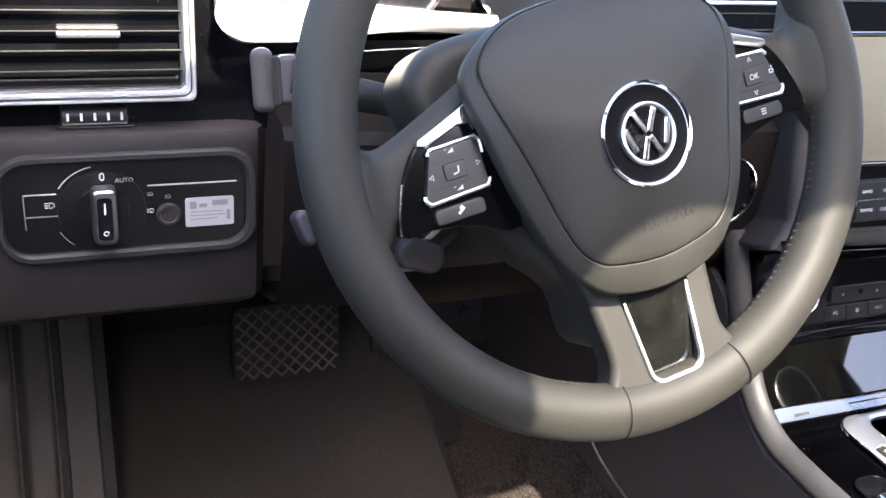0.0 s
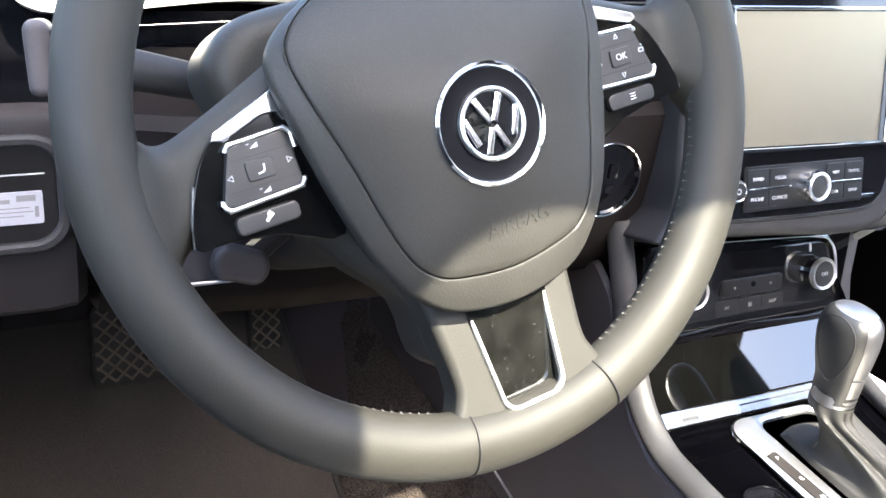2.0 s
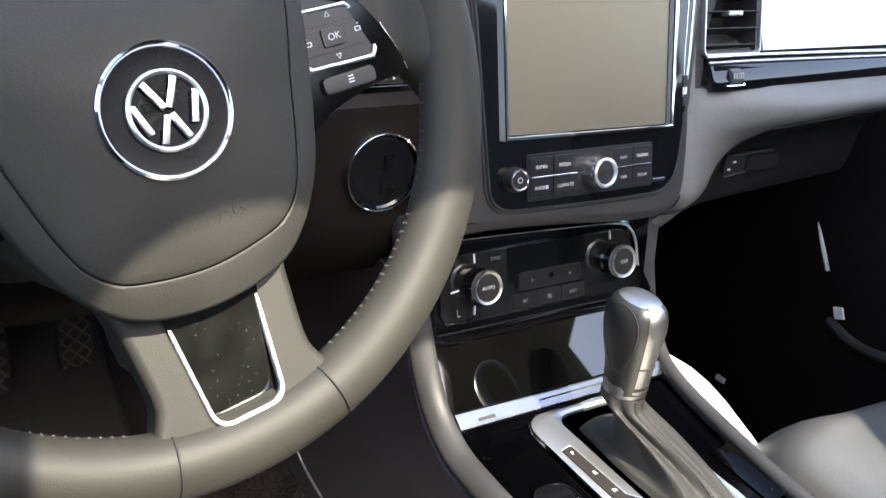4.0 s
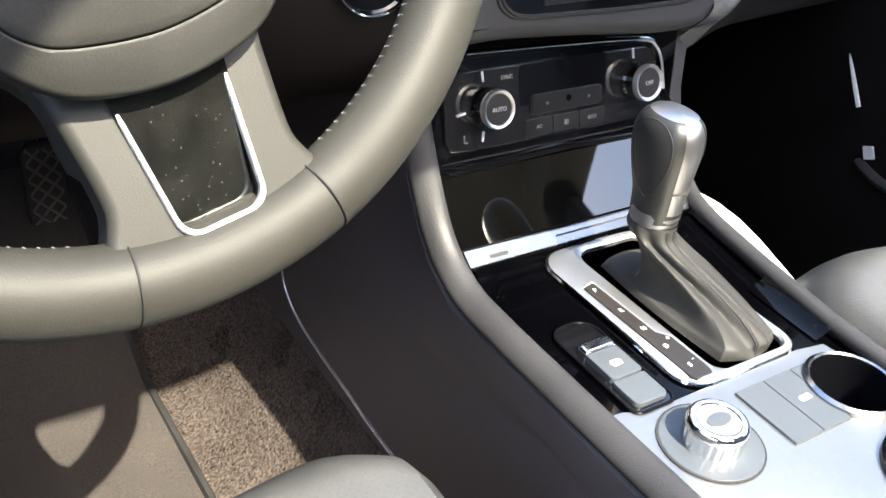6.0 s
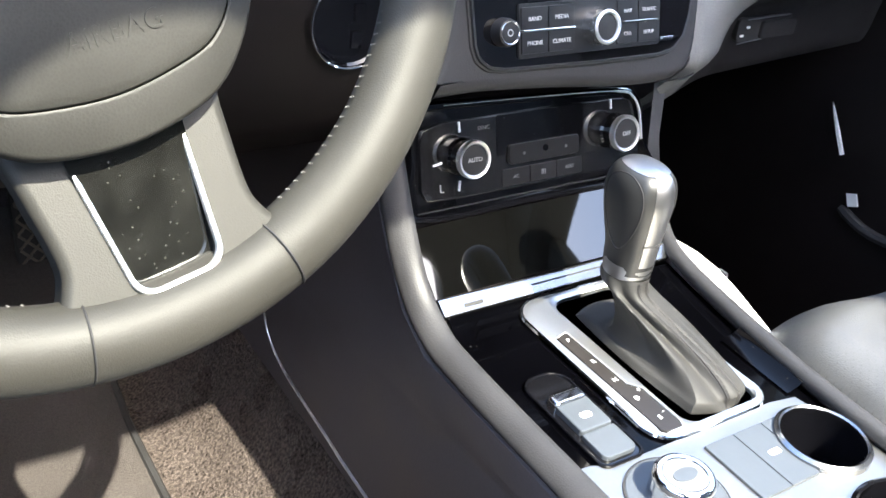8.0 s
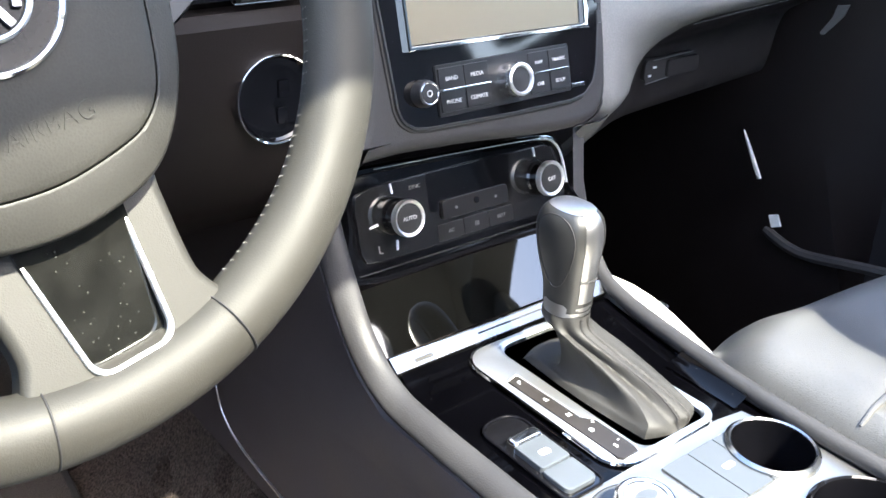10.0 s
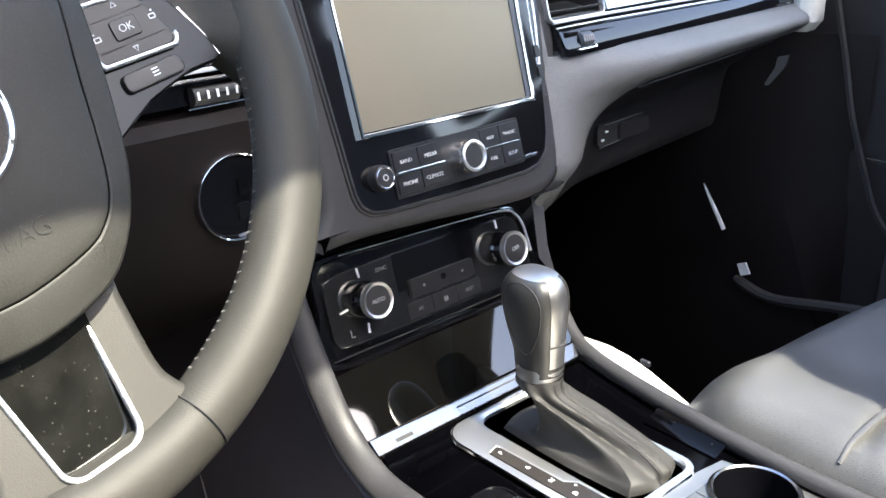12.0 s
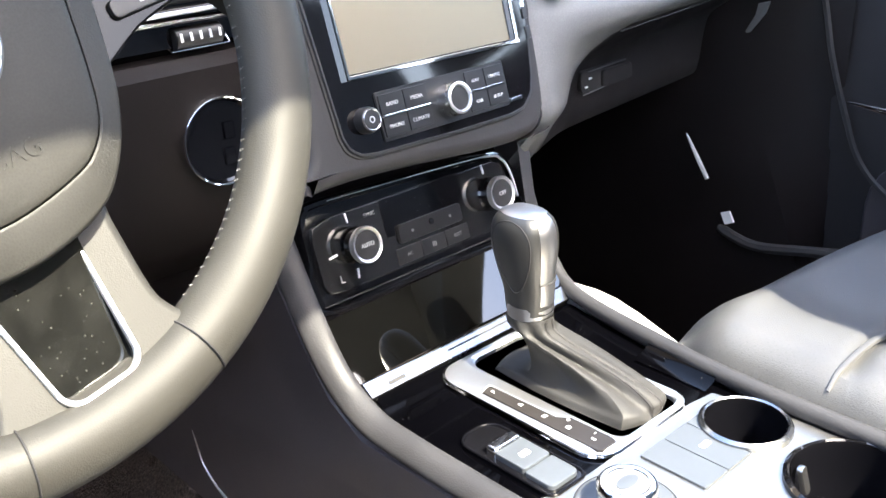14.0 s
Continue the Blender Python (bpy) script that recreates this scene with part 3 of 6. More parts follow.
part("plate", loft([rest_line(x, -0.012) for x in (-0.47, -0.25)], thick=0.012), RUBBER, foot)
for x in (-0.445, -0.405, -0.365, -0.325):
    part("rib", loft([rest_line(x - 0.0165, -0.010), rest_line(x - 0.0145, -0.002), rest_line(x - 0.010, 0.0), rest_line(x + 0.010, 0.0), rest_line(x + 0.0145, -0.002), rest_line(x + 0.0165, -0.010)]), RESTM, foot)
for x in (-0.308, -0.348):
    part("edge", tube(rest_line(x, 0.0), 0.0014, 6), TREAD, foot, "pale worn edge")
part("front_lip", tube([(-0.46, 1.010, 0.110), (-0.308, 1.010, 0.110)], 0.0022, 6), TREAD, foot, "pale worn edge")
part("outer_pad", loft([rest_line(x, d) for x, d in ((-0.300, -0.012), (-0.297, 0.002), (-0.265, 0.002), (-0.258, -0.012))]), RESTM, foot)
# ---- steering wheel ----
CW = Matrix.Translation((0.0195, 0.6256, 0.7744)) @ facing(0, 0, 0, 24.0).to_3x3().to_4x4() @ Euler((0, 0, radians(13))).to_matrix().to_4x4()
wheel = thing("steering_wheel", CW, "black leather multifunction steering wheel, turned slightly, with chrome trim", "steering wheel")
R0, R1 = 0.171, 0.0172
rim_path = [(R0 * math.cos(2 * math.pi * i / 120), R0 * math.sin(2 * math.pi * i / 120), 0) for i in range(120)]
rim = part("rim", tube(rim_path, R1, 20, closed=True, flat=0.95), RIML, wheel)
for a in (-104.5, -75.5):
    a = radians(a)
    c = Vector((R0 * math.cos(a), R0 * math.sin(a), 0))
    e = Vector((math.cos(a), math.sin(a), 0))
    part("seam", tube([c + (e * math.cos(2 * math.pi * k / 24) + Vector((0, 0, 1)) * math.sin(2 * math.pi * k / 24)) * (R1 + 0.0001) for k in range(24)], 0.00045, 6, closed=True), RUBBER, rim, "dark sewn seam")
def tufted(m, low, high, depth):
    """Stronger contrast and deeper relief between the tufts of a pile."""
    m.node_tree.nodes["Map Range.001"].inputs["From Min"].default_value = low
    m.node_tree.nodes["Map Range.001"].inputs["From Max"].default_value = high
    m.node_tree.nodes["Bump"].inputs["Distance"].default_value = depth
tufted(PILE, 0.22, 0.74, 0.002)
tufted(MAT, 0.34, 0.66, 0.0012)
THREAD = material("grey_thread", (0.085, 0.081, 0.075), 0.8, vary=0.2)
st = bmesh.new()
for i in range(170):
    a = radians(-70 + 320 * i / 170)
    r = R0 - R1 * 1.0
    for sg in (1, -1):
            p0 = Vector((r * math.cos(a), r * math.sin(a), -0.001 + 0.0016 * sg))
            a2 = a + 0.009
            p1 = Vector(((r + 0.0008) * math.cos(a2), (r + 0.0008) * math.sin(a2), -0.001 + 0.0006 * sg))
            tube([p0, p1], 0.00042, 4, bm=st)
tagged(part("stitching", st, THREAD, rim, "grey stitched thread"), kind="stuff")

# rear shell and spokes
half = [(0.0, 0.074), (0.045, 0.0735), (0.080, 0.0720), (0.098, 0.0640), (0.107, 0.050), (0.103, 0.028), (0.090, 0.0), (0.083, -0.034), (0.062, -0.066), (0.038, -0.095), (0.030, -0.135)]
def mirrored(h):
    out = [Vector(p) for p in h]
    return out + [Vector((-p[0], p[1])) for p in reversed(h) if abs(p[0]) > 1e-6]
def ccw(pts):
    pts = [tuple(p) for p in pts]
    ar = sum(a[0] * b[1] - b[0] * a[1] for a, b in zip(pts, pts[1:] + pts[:1]))
    return pts if ar > 0 else list(reversed(pts))
part("hub_shell", prism(ccw([(p.x, p.y) for p in smooth_loop(mirrored(half), 4)]), -0.068, -0.024, 0.014, 6), PAD, wheel)
def along(pts, x):
    """Height of a line of points, rising in x, at x."""
    for (xa, ya), (xb, yb) in zip(pts, pts[1:]):
        if x <= xb:
            return ya + (yb - ya) * max(0.0, (x - xa) / (xb - xa))
    return pts[-1][1]
SPOKE_TOP = [tuple(p) for p in smooth_loop([(0.068, 0.053), (0.095, 0.0405), (0.120, 0.0300), (0.135, 0.0245), (0.1430, 0.0235), (0.1495, 0.0275), (0.1555, 0.040), (0.166, 0.062)], 5, False)]
SPOKE_LOW = [tuple(p) for p in smooth_loop([(0.068, -0.030), (0.085, -0.0285), (0.120, -0.0255), (0.140, -0.0255), (0.150, -0.0345), (0.158, -0.049), (0.166, -0.064)], 5, False)]
def spoke_row(x, s):
    """A closed section of a side spoke at the distance x from the hub; its face rises towards the rim's face."""
    hi, lo = along(SPOKE_TOP, x), along(SPOKE_LOW, x)
    f = min(1.0, max(0.0, (x - 0.139) / 0.024))
    face = -0.0008 + 0.0125 * f * f * (3 - 2 * f)
    row = []
    for k in range(17):
        v = 2 * k / 16 - 1
        row.append((x * s, (hi + lo) / 2 + (hi - lo) / 2 * v, face - (0.010 + 0.006 * f) * abs(v) ** 5))
    return row + [(x * s, hi - 0.004, -0.020), (x * s, lo + 0.004, -0.020)]
for s in (-1, 1):
    sp = part("side_spoke", loft([spoke_row(0.070 + 0.0955 * k / 30, s) for k in range(31)], close=True, caps=True), RIML, wheel)
    pan = ccw([(p.x, p.y) for p in smooth_loop([(x * s, y) for x, y in ((0.1425, -0.0255), (0.1340, 0.0015), (0.1205, 0.0195), (0.100, 0.0275), (0.080, 0.035), (0.072, 0.0), (0.072, -0.041), (0.100, -0.0325), (0.125, -0.0275))], 3)])
    panel = part("button_panel", prism(pan, -0.006, 0.0022, 0.0012), PANELG, wheel, "glossy black panel")
    part("panel_edge", tube([(0.1425 * s, -0.0255, 0.001), (0.1400 * s, -0.014, 0.001), (0.1345 * s, 0.0015, 0.001)], 0.0008, 6), CHROME, panel)
    sil = ccw([(x * s, y) for x, y in ((0.1215, 0.0185), (0.1195, 0.0218), (0.0850, 0.0352), (0.0815, 0.0300), (0.0815, 0.0195), (0.0870, 0.0190), (0.0885, 0.0235), (0.0955, 0.0235), (0.1160, 0.0165))])
    part("silver_blade", prism(sil, 0.0015, 0.0048, 0.001), CHROME, panel, "bright silver blade")
    # four-way switch with its chrome frame
    outer = ccw(fillet([(x * s, y) for x, y in ((0.1275, -0.0148), (0.1168, 0.0155), (0.0848, 0.0168), (0.0842, -0.0128))], 0.0042))
    cx_, cy_ = 0.104 * s, 0.0008
    inner = [(cx_ + (x - cx_) * 0.93, cy_ + (y - cy_) * 0.90) for x, y in outer]
    pad_ = part("switch", prism(inner, 0.002, 0.0060, 0.001), BUTTON, panel)
    frame_line = [(cx_ + (x - cx_) * 0.965, cy_ + (y - cy_) * 0.95, 0.0054) for x, y in outer]
    for up in (1, -1):
        arc = [p for p in smooth_loop(frame_line, 3) if (p.y - cy_ - 0.10 * (p.x - cx_) * s) * up > 0.0052]
        order = sorted(range(len(arc)), key=lambda k: (arc[k] - arc[k - 1]).length)
        k0 = order[-1] if (arc[order[-1]] - arc[order[-1] - 1]).length > 0.006 else 0
        arc = arc[k0:] + arc[:k0]
        part("switch_frame", tube(arc, 0.00125, 8), SATIN, panel, "bright chrome frame")
    for gy, gx in ((0.0075, 0.1165), (-0.0062, 0.1205)):
        part("groove", box(min(0.0875 * s, gx * s), max(0.0875 * s, gx * s), gy - 0.0003, gy + 0.0003, 0.0058, 0.00615, 0), RUBBER, pad_)
    key = part("centre_key", prism(rrect(0.0135, 0.0095, 0.0015, 3, cx_, cy_), 0.005, 0.0072, 0.0007), BUTTON, pad_)
    for dx, dy, rot in ((0, 0.0112, 0), (0, -0.0098, 180), (0.0145, 0.0006, -90), (-0.0145, -0.0006, 90)):
        m = Matrix.Translation((cx_ + dx, cy_ + dy, 0.0061)) @ Euler((0, 0, radians(rot))).to_matrix().to_4x4()
        if s > 0 and abs(dx) > 0:
            part("icon", ringplate(rrect(0.0034, 0.0024, 0.0004, 2), rrect(0.0024, 0.0014, 0.0003, 2), 0, 0.0002, bevel=0.0, m=Matrix.Translation((cx_ + dx, cy_ + dy, 0.0061))), DIMW, pad_)
            part("icon", box(-0.0004, 0.0004, -0.0004, 0.0004, 0, 0.0002, 0, m=Matrix.Translation((cx_ + dx * 1.05, cy_ + dy + 0.0026, 0.0061))), DIMW, pad_)
        elif s < 0 and abs(dy) > 0.005:
            part("icon", prism(ccw([(-0.002, -0.0012), (0.002, -0.0012), (0.002, 0.0012)]), 0, 0.0002, 0, m=Matrix.Translation((cx_ + dx, cy_ + dy, 0.0061))), DIMW, pad_)
            part("icon", box(-0.0004, 0.0009, -0.0002, 0.0002, 0, 0.0002, 0, m=Matrix.Translation((cx_ + dx - 0.0028, cy_ + dy + 0.001, 0.0061))), DIMW, pad_)
        else:
            tri_o = [(-0.0016, -0.0012), (0.0016, -0.0012), (0, 0.0016)]
            tri_i = [(-0.0010, -0.0009), (0.0010, -0.0009), (0, 0.0010)]
            part("arrow", ringplate(tri_o, tri_i, 0, 0.0002, m=m, bevel=0.00005), DIMW, pad_)
    if s > 0:
        text("lettering", "OK", 0.0050, Matrix.Translation((cx_, cy_, 0.0073)), GREYL, key)
    else:
        part("icon", tube(smooth_loop([(cx_ - 0.0018, cy_ - 0.0018, 0.0073), (cx_ + 0.0012, cy_ - 0.0012, 0.0073), (cx_ + 0.0018, cy_ + 0.0020, 0.0073)], 4, False), [0.0007] + [0.0004] * 7 + [0.0007], 6), WHITE, key)
    low = part("lower_key", prism(rrect(0.0310, 0.0090, [0.003, 0.003, 0.003, 0.003], 4, 0.1065 * s, -0.0220), 0.002, 0.0052, 0.0012), BUTTON, panel)
    if s > 0:
        for k in range(3):
            part("icon", box(-0.0012, 0.0022, -0.0003, 0.0003, 0, 0.0002, 0, m=Matrix.Translation((0.1065, -0.0200 - 0.0015 * k, 0.0053))), WHITE, low)
    else:
        part("icon", box(-0.0022, 0.0005, -0.0008, 0.0008, 0, 0.0002, 0, m=Matrix.Translation((-0.1065, -0.0215, 0.0053)) @ Euler((0, 0, 0.7)).to_matrix().to_4x4()), WHITE, low)
        part("icon", box(0.0002, 0.0024, -0.0014, 0.0014, 0, 0.0002, 0, m=Matrix.Translation((-0.1065, -0.0210, 0.0053)) @ Euler((0, 0, 0.7)).to_matrix().to_4x4()), WHITE, low)

def bow(hw_t, hw_b, y0, y1, r):
    pts = [(-hw_t, y0)]
    for i in range(7):
        a = radians(180 + 90 * i / 6)
        pts.append((-hw_b + r + r * math.cos(a), y1 + r + r * math.sin(a)))
    for i in range(7):
        a = radians(270 + 90 * i / 6)
        pts.append((hw_b - r + r * math.cos(a), y1 + r + r * math.sin(a)))
    pts.append((hw_t, y0))
    return pts
# lower spoke: two leather prongs, chrome bow, dark insert
lo = ccw([(p.x, p.y) for p in smooth_loop([(-0.046, -0.060), (-0.043, -0.100), (-0.0405, -0.132), (-0.0430, -0.1435), (-0.0490, -0.1530), (-0.0550, -0.1615), (-0.0400, -0.1740), (0.0, -0.1780), (0.0400, -0.1740), (0.0550, -0.1615), (0.0490, -0.1530), (0.0430, -0.1435), (0.0405, -0.132), (0.043, -0.100), (0.046, -0.060), (0.0, -0.058)], 4)])
TILT_ = Matrix.Translation((0, -0.100, -0.0010)) @ Euler((radians(-6), 0, 0)).to_matrix().to_4x4() @ Matrix.Translation((0, 0.100, 0))
lsp = part("lower_spoke", cut(prism(lo, -0.016, 0.0030, 0.005, 4, m=TILT_), [prism(ccw(bow(0.0230, 0.0182, -0.085, -0.1570, 0.0085)), -0.010, 0.02, 0, m=TILT_)]), RIML, wheel)
ob_, ib_ = bow(0.0248, 0.0198, -0.090, -0.1588, 0.0096), bow(0.0226, 0.0176, -0.090, -0.1566, 0.0082)
part("bow_trim", ringplate(ccw(ob_), ccw(ib_), 0.002, 0.0052, m=TILT_), TRIMW, lsp, "bright chrome bow")
part("insert", prism(ccw(ob_), -0.004, 0.0002, 0.0003, m=Matrix.Translation((0, -0.12, 0.0034)) @ Euler((radians(4), 0, 0)).to_matrix().to_4x4() @ Matrix.Translation((0, 0.12, 0))), DUSTY, lsp, "dusty glossy black insert")

# airbag cover: rim piece, sewn inner cover, emblem
base_half = [(0.0, 0.078), (0.045, 0.074), (0.078, 0.058), (0.0895, 0.038), (0.083, -0.003), (0.0755, -0.033), (0.067, -0.058), (0.053, -0.080), (0.034, -0.0945), (0.0, -0.1005)]
bo = ccw([(p.x, p.y) for p in smooth_loop(mirrored(base_half), 5)])
lid_half = [(0.0, 0.0768), (0.045, 0.0728), (0.0735, 0.0575), (0.0800, 0.036), (0.0672, -0.012), (0.0600, -0.040), (0.0530, -0.060), (0.0435, -0.0715), (0.030, -0.0775), (0.0, -0.0815)]
lo_ = ccw([(p.x, p.y) for p in smooth_loop(mirrored(lid_half), 5)])
n_ = len(bo)
def rolled(y):
    """How far the cover's upper part falls back towards the dash."""
    return 0.022 * max(0.0, (y - 0.006) / 0.068) ** 2
rows = []
for f, g, z in ((0.93, 0, -0.006), (0.95, 0, 0.002), (0.99, 0, 0.009), (1.0, 0, 0.0135), (0.992, 0, 0.0172), (0.97, 0, 0.0198), (0.97, 0.5, 0.0222), (1.0, 0.93, 0.0236), (1.0, 1.0, 0.0232), (1.0, 1.005, 0.0220)):
    rows.append([((x * (1 - g) + u * g) * f, ((y * (1 - g) + v * g) + 0.01) * f - 0.01, z - (rolled(y) if z > 0.004 else 0)) for (x, y), (u, v) in zip(bo, lo_)])
cover = part("airbag_cover", loft(rows, close=True), PAD, wheel)
inner_rows = []
for f, z in ((0.994, 0.0212), (0.992, 0.0229), (0.980, 0.0242), (0.93, 0.0256), (0.80, 0.0278), (0.6, 0.0299), (0.35, 0.0314), (0.1, 0.0318)):
    inner_rows.append([(x * f, (y + 0.01) * f - 0.01, z - rolled((y + 0.01) * f - 0.01)) for x, y in lo_])
ic = loft(inner_rows, close=True)
ic.faces.new(ic.verts[:][-n_:])
part("airbag_lid", ic, PAD, cover)
part("mark", tube([(0.058, 0.012, 0.0232), (0.0615, 0.0155, 0.0226)], 0.0006, 5), RUBBER, cover, "small dark scuff")
emb = part("emblem_dish", lathe([(0.0290, 0.026), (0.0285, 0.0318), (0.0262, 0.0316), (0.02, 0.0312), (0.001, 0.0312)], 48, m=Matrix.Translation((0.003, -0.0098, 0.0006))), EMBM, wheel, "black round dish")
part("outer_ring", lathe([(0.0298, 0.0285), (0.0299, 0.0325), (0.0288, 0.0338), (0.0276, 0.0330), (0.0268, 0.0313)], 56, cap=False, m=Matrix.Translation((0.003, -0.0098, 0.0006))), BRIGHT, emb, "chrome ring")
part("inner_ring", lathe([(0.0180, 0.031), (0.0178, 0.0338), (0.0168, 0.0345), (0.0157, 0.0338), (0.0153, 0.031)], 48, cap=False, m=Matrix.Translation((0.003, -0.0098, 0.0006))), SATIN, emb, "chrome ring")
for x0_, y0_, x1_, y1_ in ((-0.0072, 0.0135, -0.0008, 0.0008), (0.0072, 0.0135, 0.0008, 0.0008), (-0.0060, -0.0138, -0.0008, -0.0016), (0.0060, -0.0138, 0.0008, -0.0016), (-0.0146, 0.0056, -0.0098, -0.0084), (0.0146, 0.0056, 0.0098, -0.0084)):
    dx, dy = x1_ - x0_, y1_ - y0_
    L_ = math.hypot(dx, dy)
    part("bar", box(-L_ / 2, L_ / 2, -0.0018, 0.0018, 0.031, 0.0342, 0.0007, m=Matrix.Translation((0.003 + (x0_ + x1_) / 2, -0.0098 + (y0_ + y1_) / 2, 0)) @ Euler((0, 0, math.atan2(dy, dx))).to_matrix().to_4x4()), CHROME, emb, "slanted chrome bar")
text("lettering", "AIRBAG", 0.0105, Matrix.Translation((0.006, -0.0600, 0.0288)) @ Euler((radians(8), 0, 0)).to_matrix().to_4x4(), PAD, cover, 0.0003)

# ---- steering column and stalks ----
CC = facing(0.0195, 0.6256, 0.7744, 24.0)
col = thing("steering_column", CC, "dark plastic steering column shroud behind the wheel", "steering column")
def colrow(z, w, h0, h1):
    return [(p.x, p.y, z) for p in smooth_loop([(-w, 0), (-w * 0.85, h1 * 0.8), (0, h1), (w * 0.85, h1 * 0.8), (w, 0), (w * 0.85, h0 * 0.85), (0, h0), (-w * 0.85, h0 * 0.85)], 4)]
part("shroud", loft([colrow(-0.03, 0.050, -0.052, 0.045), colrow(-0.06, 0.062, -0.070, 0.055), colrow(-0.12, 0.066, -0.085, 0.060), colrow(-0.22, 0.070, -0.095, 0.062), colrow(-0.34, 0.060, -0.09, 0.06)], close=True, caps=True), RUBBER, col)
stalk = thing("indicator_stalk", CC, "dark grey indicator stalk with a paddle end", "control stalk", "column stalks")
part("arm", tube([(-0.06, 0.012, -0.095), (-0.10, 0.026, -0.098), (-0.165, 0.041, -0.100)], [0.009, 0.010, 0.012], 10), RUBBER, stalk)
PT = Euler((radians(10), radians(-12), 0)).to_matrix().to_4x4()
part("paddle", prism(rrect(0.0135, 0.039, [0.005, 0.006, 0.006, 0.005]), -0.010, 0.010, 0.005, 3, m=Matrix.Translation((-0.1815, 0.0415, -0.100)) @ PT), LEVM, stalk)
part("gap", prism(rrect(0.006, 0.030, 0.003), -0.008, 0.008, 0.001, m=Matrix.Translation((-0.1730, 0.0410, -0.100)) @ PT), RUBBER, stalk, "dark gap")
part("collar", prism(rrect(0.0130, 0.031, 0.004), -0.009, 0.009, 0.004, 3, m=Matrix.Translation((-0.1660, 0.0410, -0.100)) @ PT), HARD, stalk)
stalk_r = thing("wiper_stalk", CC, "dark grey wiper stalk", "control stalk", "column stalks")
part("arm", tube([(0.06, 0.012, -0.095), (0.11, 0.018, -0.098), (0.15, 0.022, -0.100)], [0.009, 0.008, 0.010], 10), HARD, stalk_r)
low_st = thing("cruise_stalk", CC, "short dark lower stalk with a pale end", "control stalk", "column stalks")
part("arm", tube([(-0.058, -0.040, -0.085), (-0.10, -0.046, -0.095), (-0.155, -0.051, -0.100)], [0.008, 0.007, 0.009], 10), HARD, low_st)
part("tip", prism(rrect(0.011, 0.023, 0.005), -0.007, 0.008, 0.004, 3, m=Matrix.Translation((-0.162, -0.051, -0.100)) @ Euler((0, 0, 0.35)).to_matrix().to_4x4()), HARD, low_st)
lever = thing("column_lever", CC, "rounded plastic lever under the steering column", "lever")
part("grip", prism(rrect(0.032, 0.020, 0.009), -0.005, 0.005, 0.004, 3, m=Matrix.Translation((-0.092, -0.074, -0.085)) @ Euler((0.2, 0, -0.3)).to_matrix().to_4x4()), LEVM, lever)
part("arm", tube([(-0.055, -0.055, -0.11), (-0.085, -0.070, -0.088)], 0.007, 8), HARD, lever)
switch_ = thing("column_switch", CC, "grey column switch with a bright edge", "switch")
part("body", box(-0.128, -0.082, -0.083, -0.060, -0.13, -0.095, 0.005), HARD, switch_)
part("edge", box(-0.127, -0.088, -0.0840, -0.0815, -0.0955, -0.0925, 0.0008), ALU, switch_, "bright metal edge")
# ---- dashboard ----
dash = thing("dashboard", None, "dark grey soft-touch dashboard with silver and glossy black trim", "dashboard")
part("top", loft([[(x, 0.875, 0.815), (x, 0.885, 0.835), (x, 0.95, 0.850), (x, 1.10, 0.855), (x, 1.35, 0.845)] for x in (-0.52, 0.0, 0.5, 1.08)], thick=0.012), DASH, dash)
part("left_fascia", box(-0.52, -0.128, 0.872, 0.92, 0.69, 0.815, 0.003), PIANO, dash, "glossy black fascia")
part("left_lower", loft([[(-0.52, y, z), (-0.155, y, z), (-0.138, y + 0.004, z), (-0.130, y + 0.016, z), (-0.128, y + 0.06, z)] for y, z in ((0.90, 0.700), (0.872, 0.699), (0.861, 0.694), (0.858, 0.684), (0.860, 0.640), (0.862, 0.600), (0.862, 0.565), (0.866, 0.545), (0.880, 0.534), (0.93, 0.528))]), DASHP, dash)
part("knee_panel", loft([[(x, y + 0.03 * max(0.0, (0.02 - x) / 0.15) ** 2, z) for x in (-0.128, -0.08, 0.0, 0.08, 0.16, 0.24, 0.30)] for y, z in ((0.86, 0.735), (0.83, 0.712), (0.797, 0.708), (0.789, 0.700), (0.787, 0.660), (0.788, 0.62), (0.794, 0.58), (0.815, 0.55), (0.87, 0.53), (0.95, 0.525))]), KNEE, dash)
def decor_column(x):
    """The pale strip at x: rounded at its lower outer corner, tapering towards the cluster."""
    zb = 0.7635 + 0.125 * max(0.0, min(x, -0.038) + 0.115) + 0.040 * max(0.0, x + 0.038)
    if x < -0.148:
        zb += 0.023 - math.sqrt(max(0.0, 0.023 ** 2 - (-0.148 - x) ** 2))
    zt = 0.806 if x < -0.12 else 0.806 - 0.40 * (x + 0.12) if x < -0.084 else 0.7916 - 0.15 * (x + 0.084) if x < -0.038 else 0.7847 - 0.078 * (x + 0.038)
    back = 0.007 * max(0.0, (-0.160 - x) / 0.0105) ** 2
    return [(x, 0.850 + 0.5 * (zt - zb) * k / 7 - 0.0015 * math.sin(math.pi * k / 7) + back, zb + (zt - zb) * k / 7) for k in range(8)]
part("decor_strip", loft([decor_column(x) for x in [-0.1705, -0.169, -0.166, -0.162, -0.157, -0.152, -0.146] + [-0.135 + 0.018 * i for i in range(11)]], thick=0.008), CHAMP, dash, "pale champagne decor strip")
part("decor_groove", tube(smooth_loop([(-0.1520, 0.8672, 0.800), (-0.1460, 0.8622, 0.790), (-0.1324, 0.8568, 0.7794), (-0.118, 0.8544, 0.7746), (-0.100, 0.8533, 0.7725)], 4, False), 0.0011, 6), RUBBER, dash, "dark curved groove")
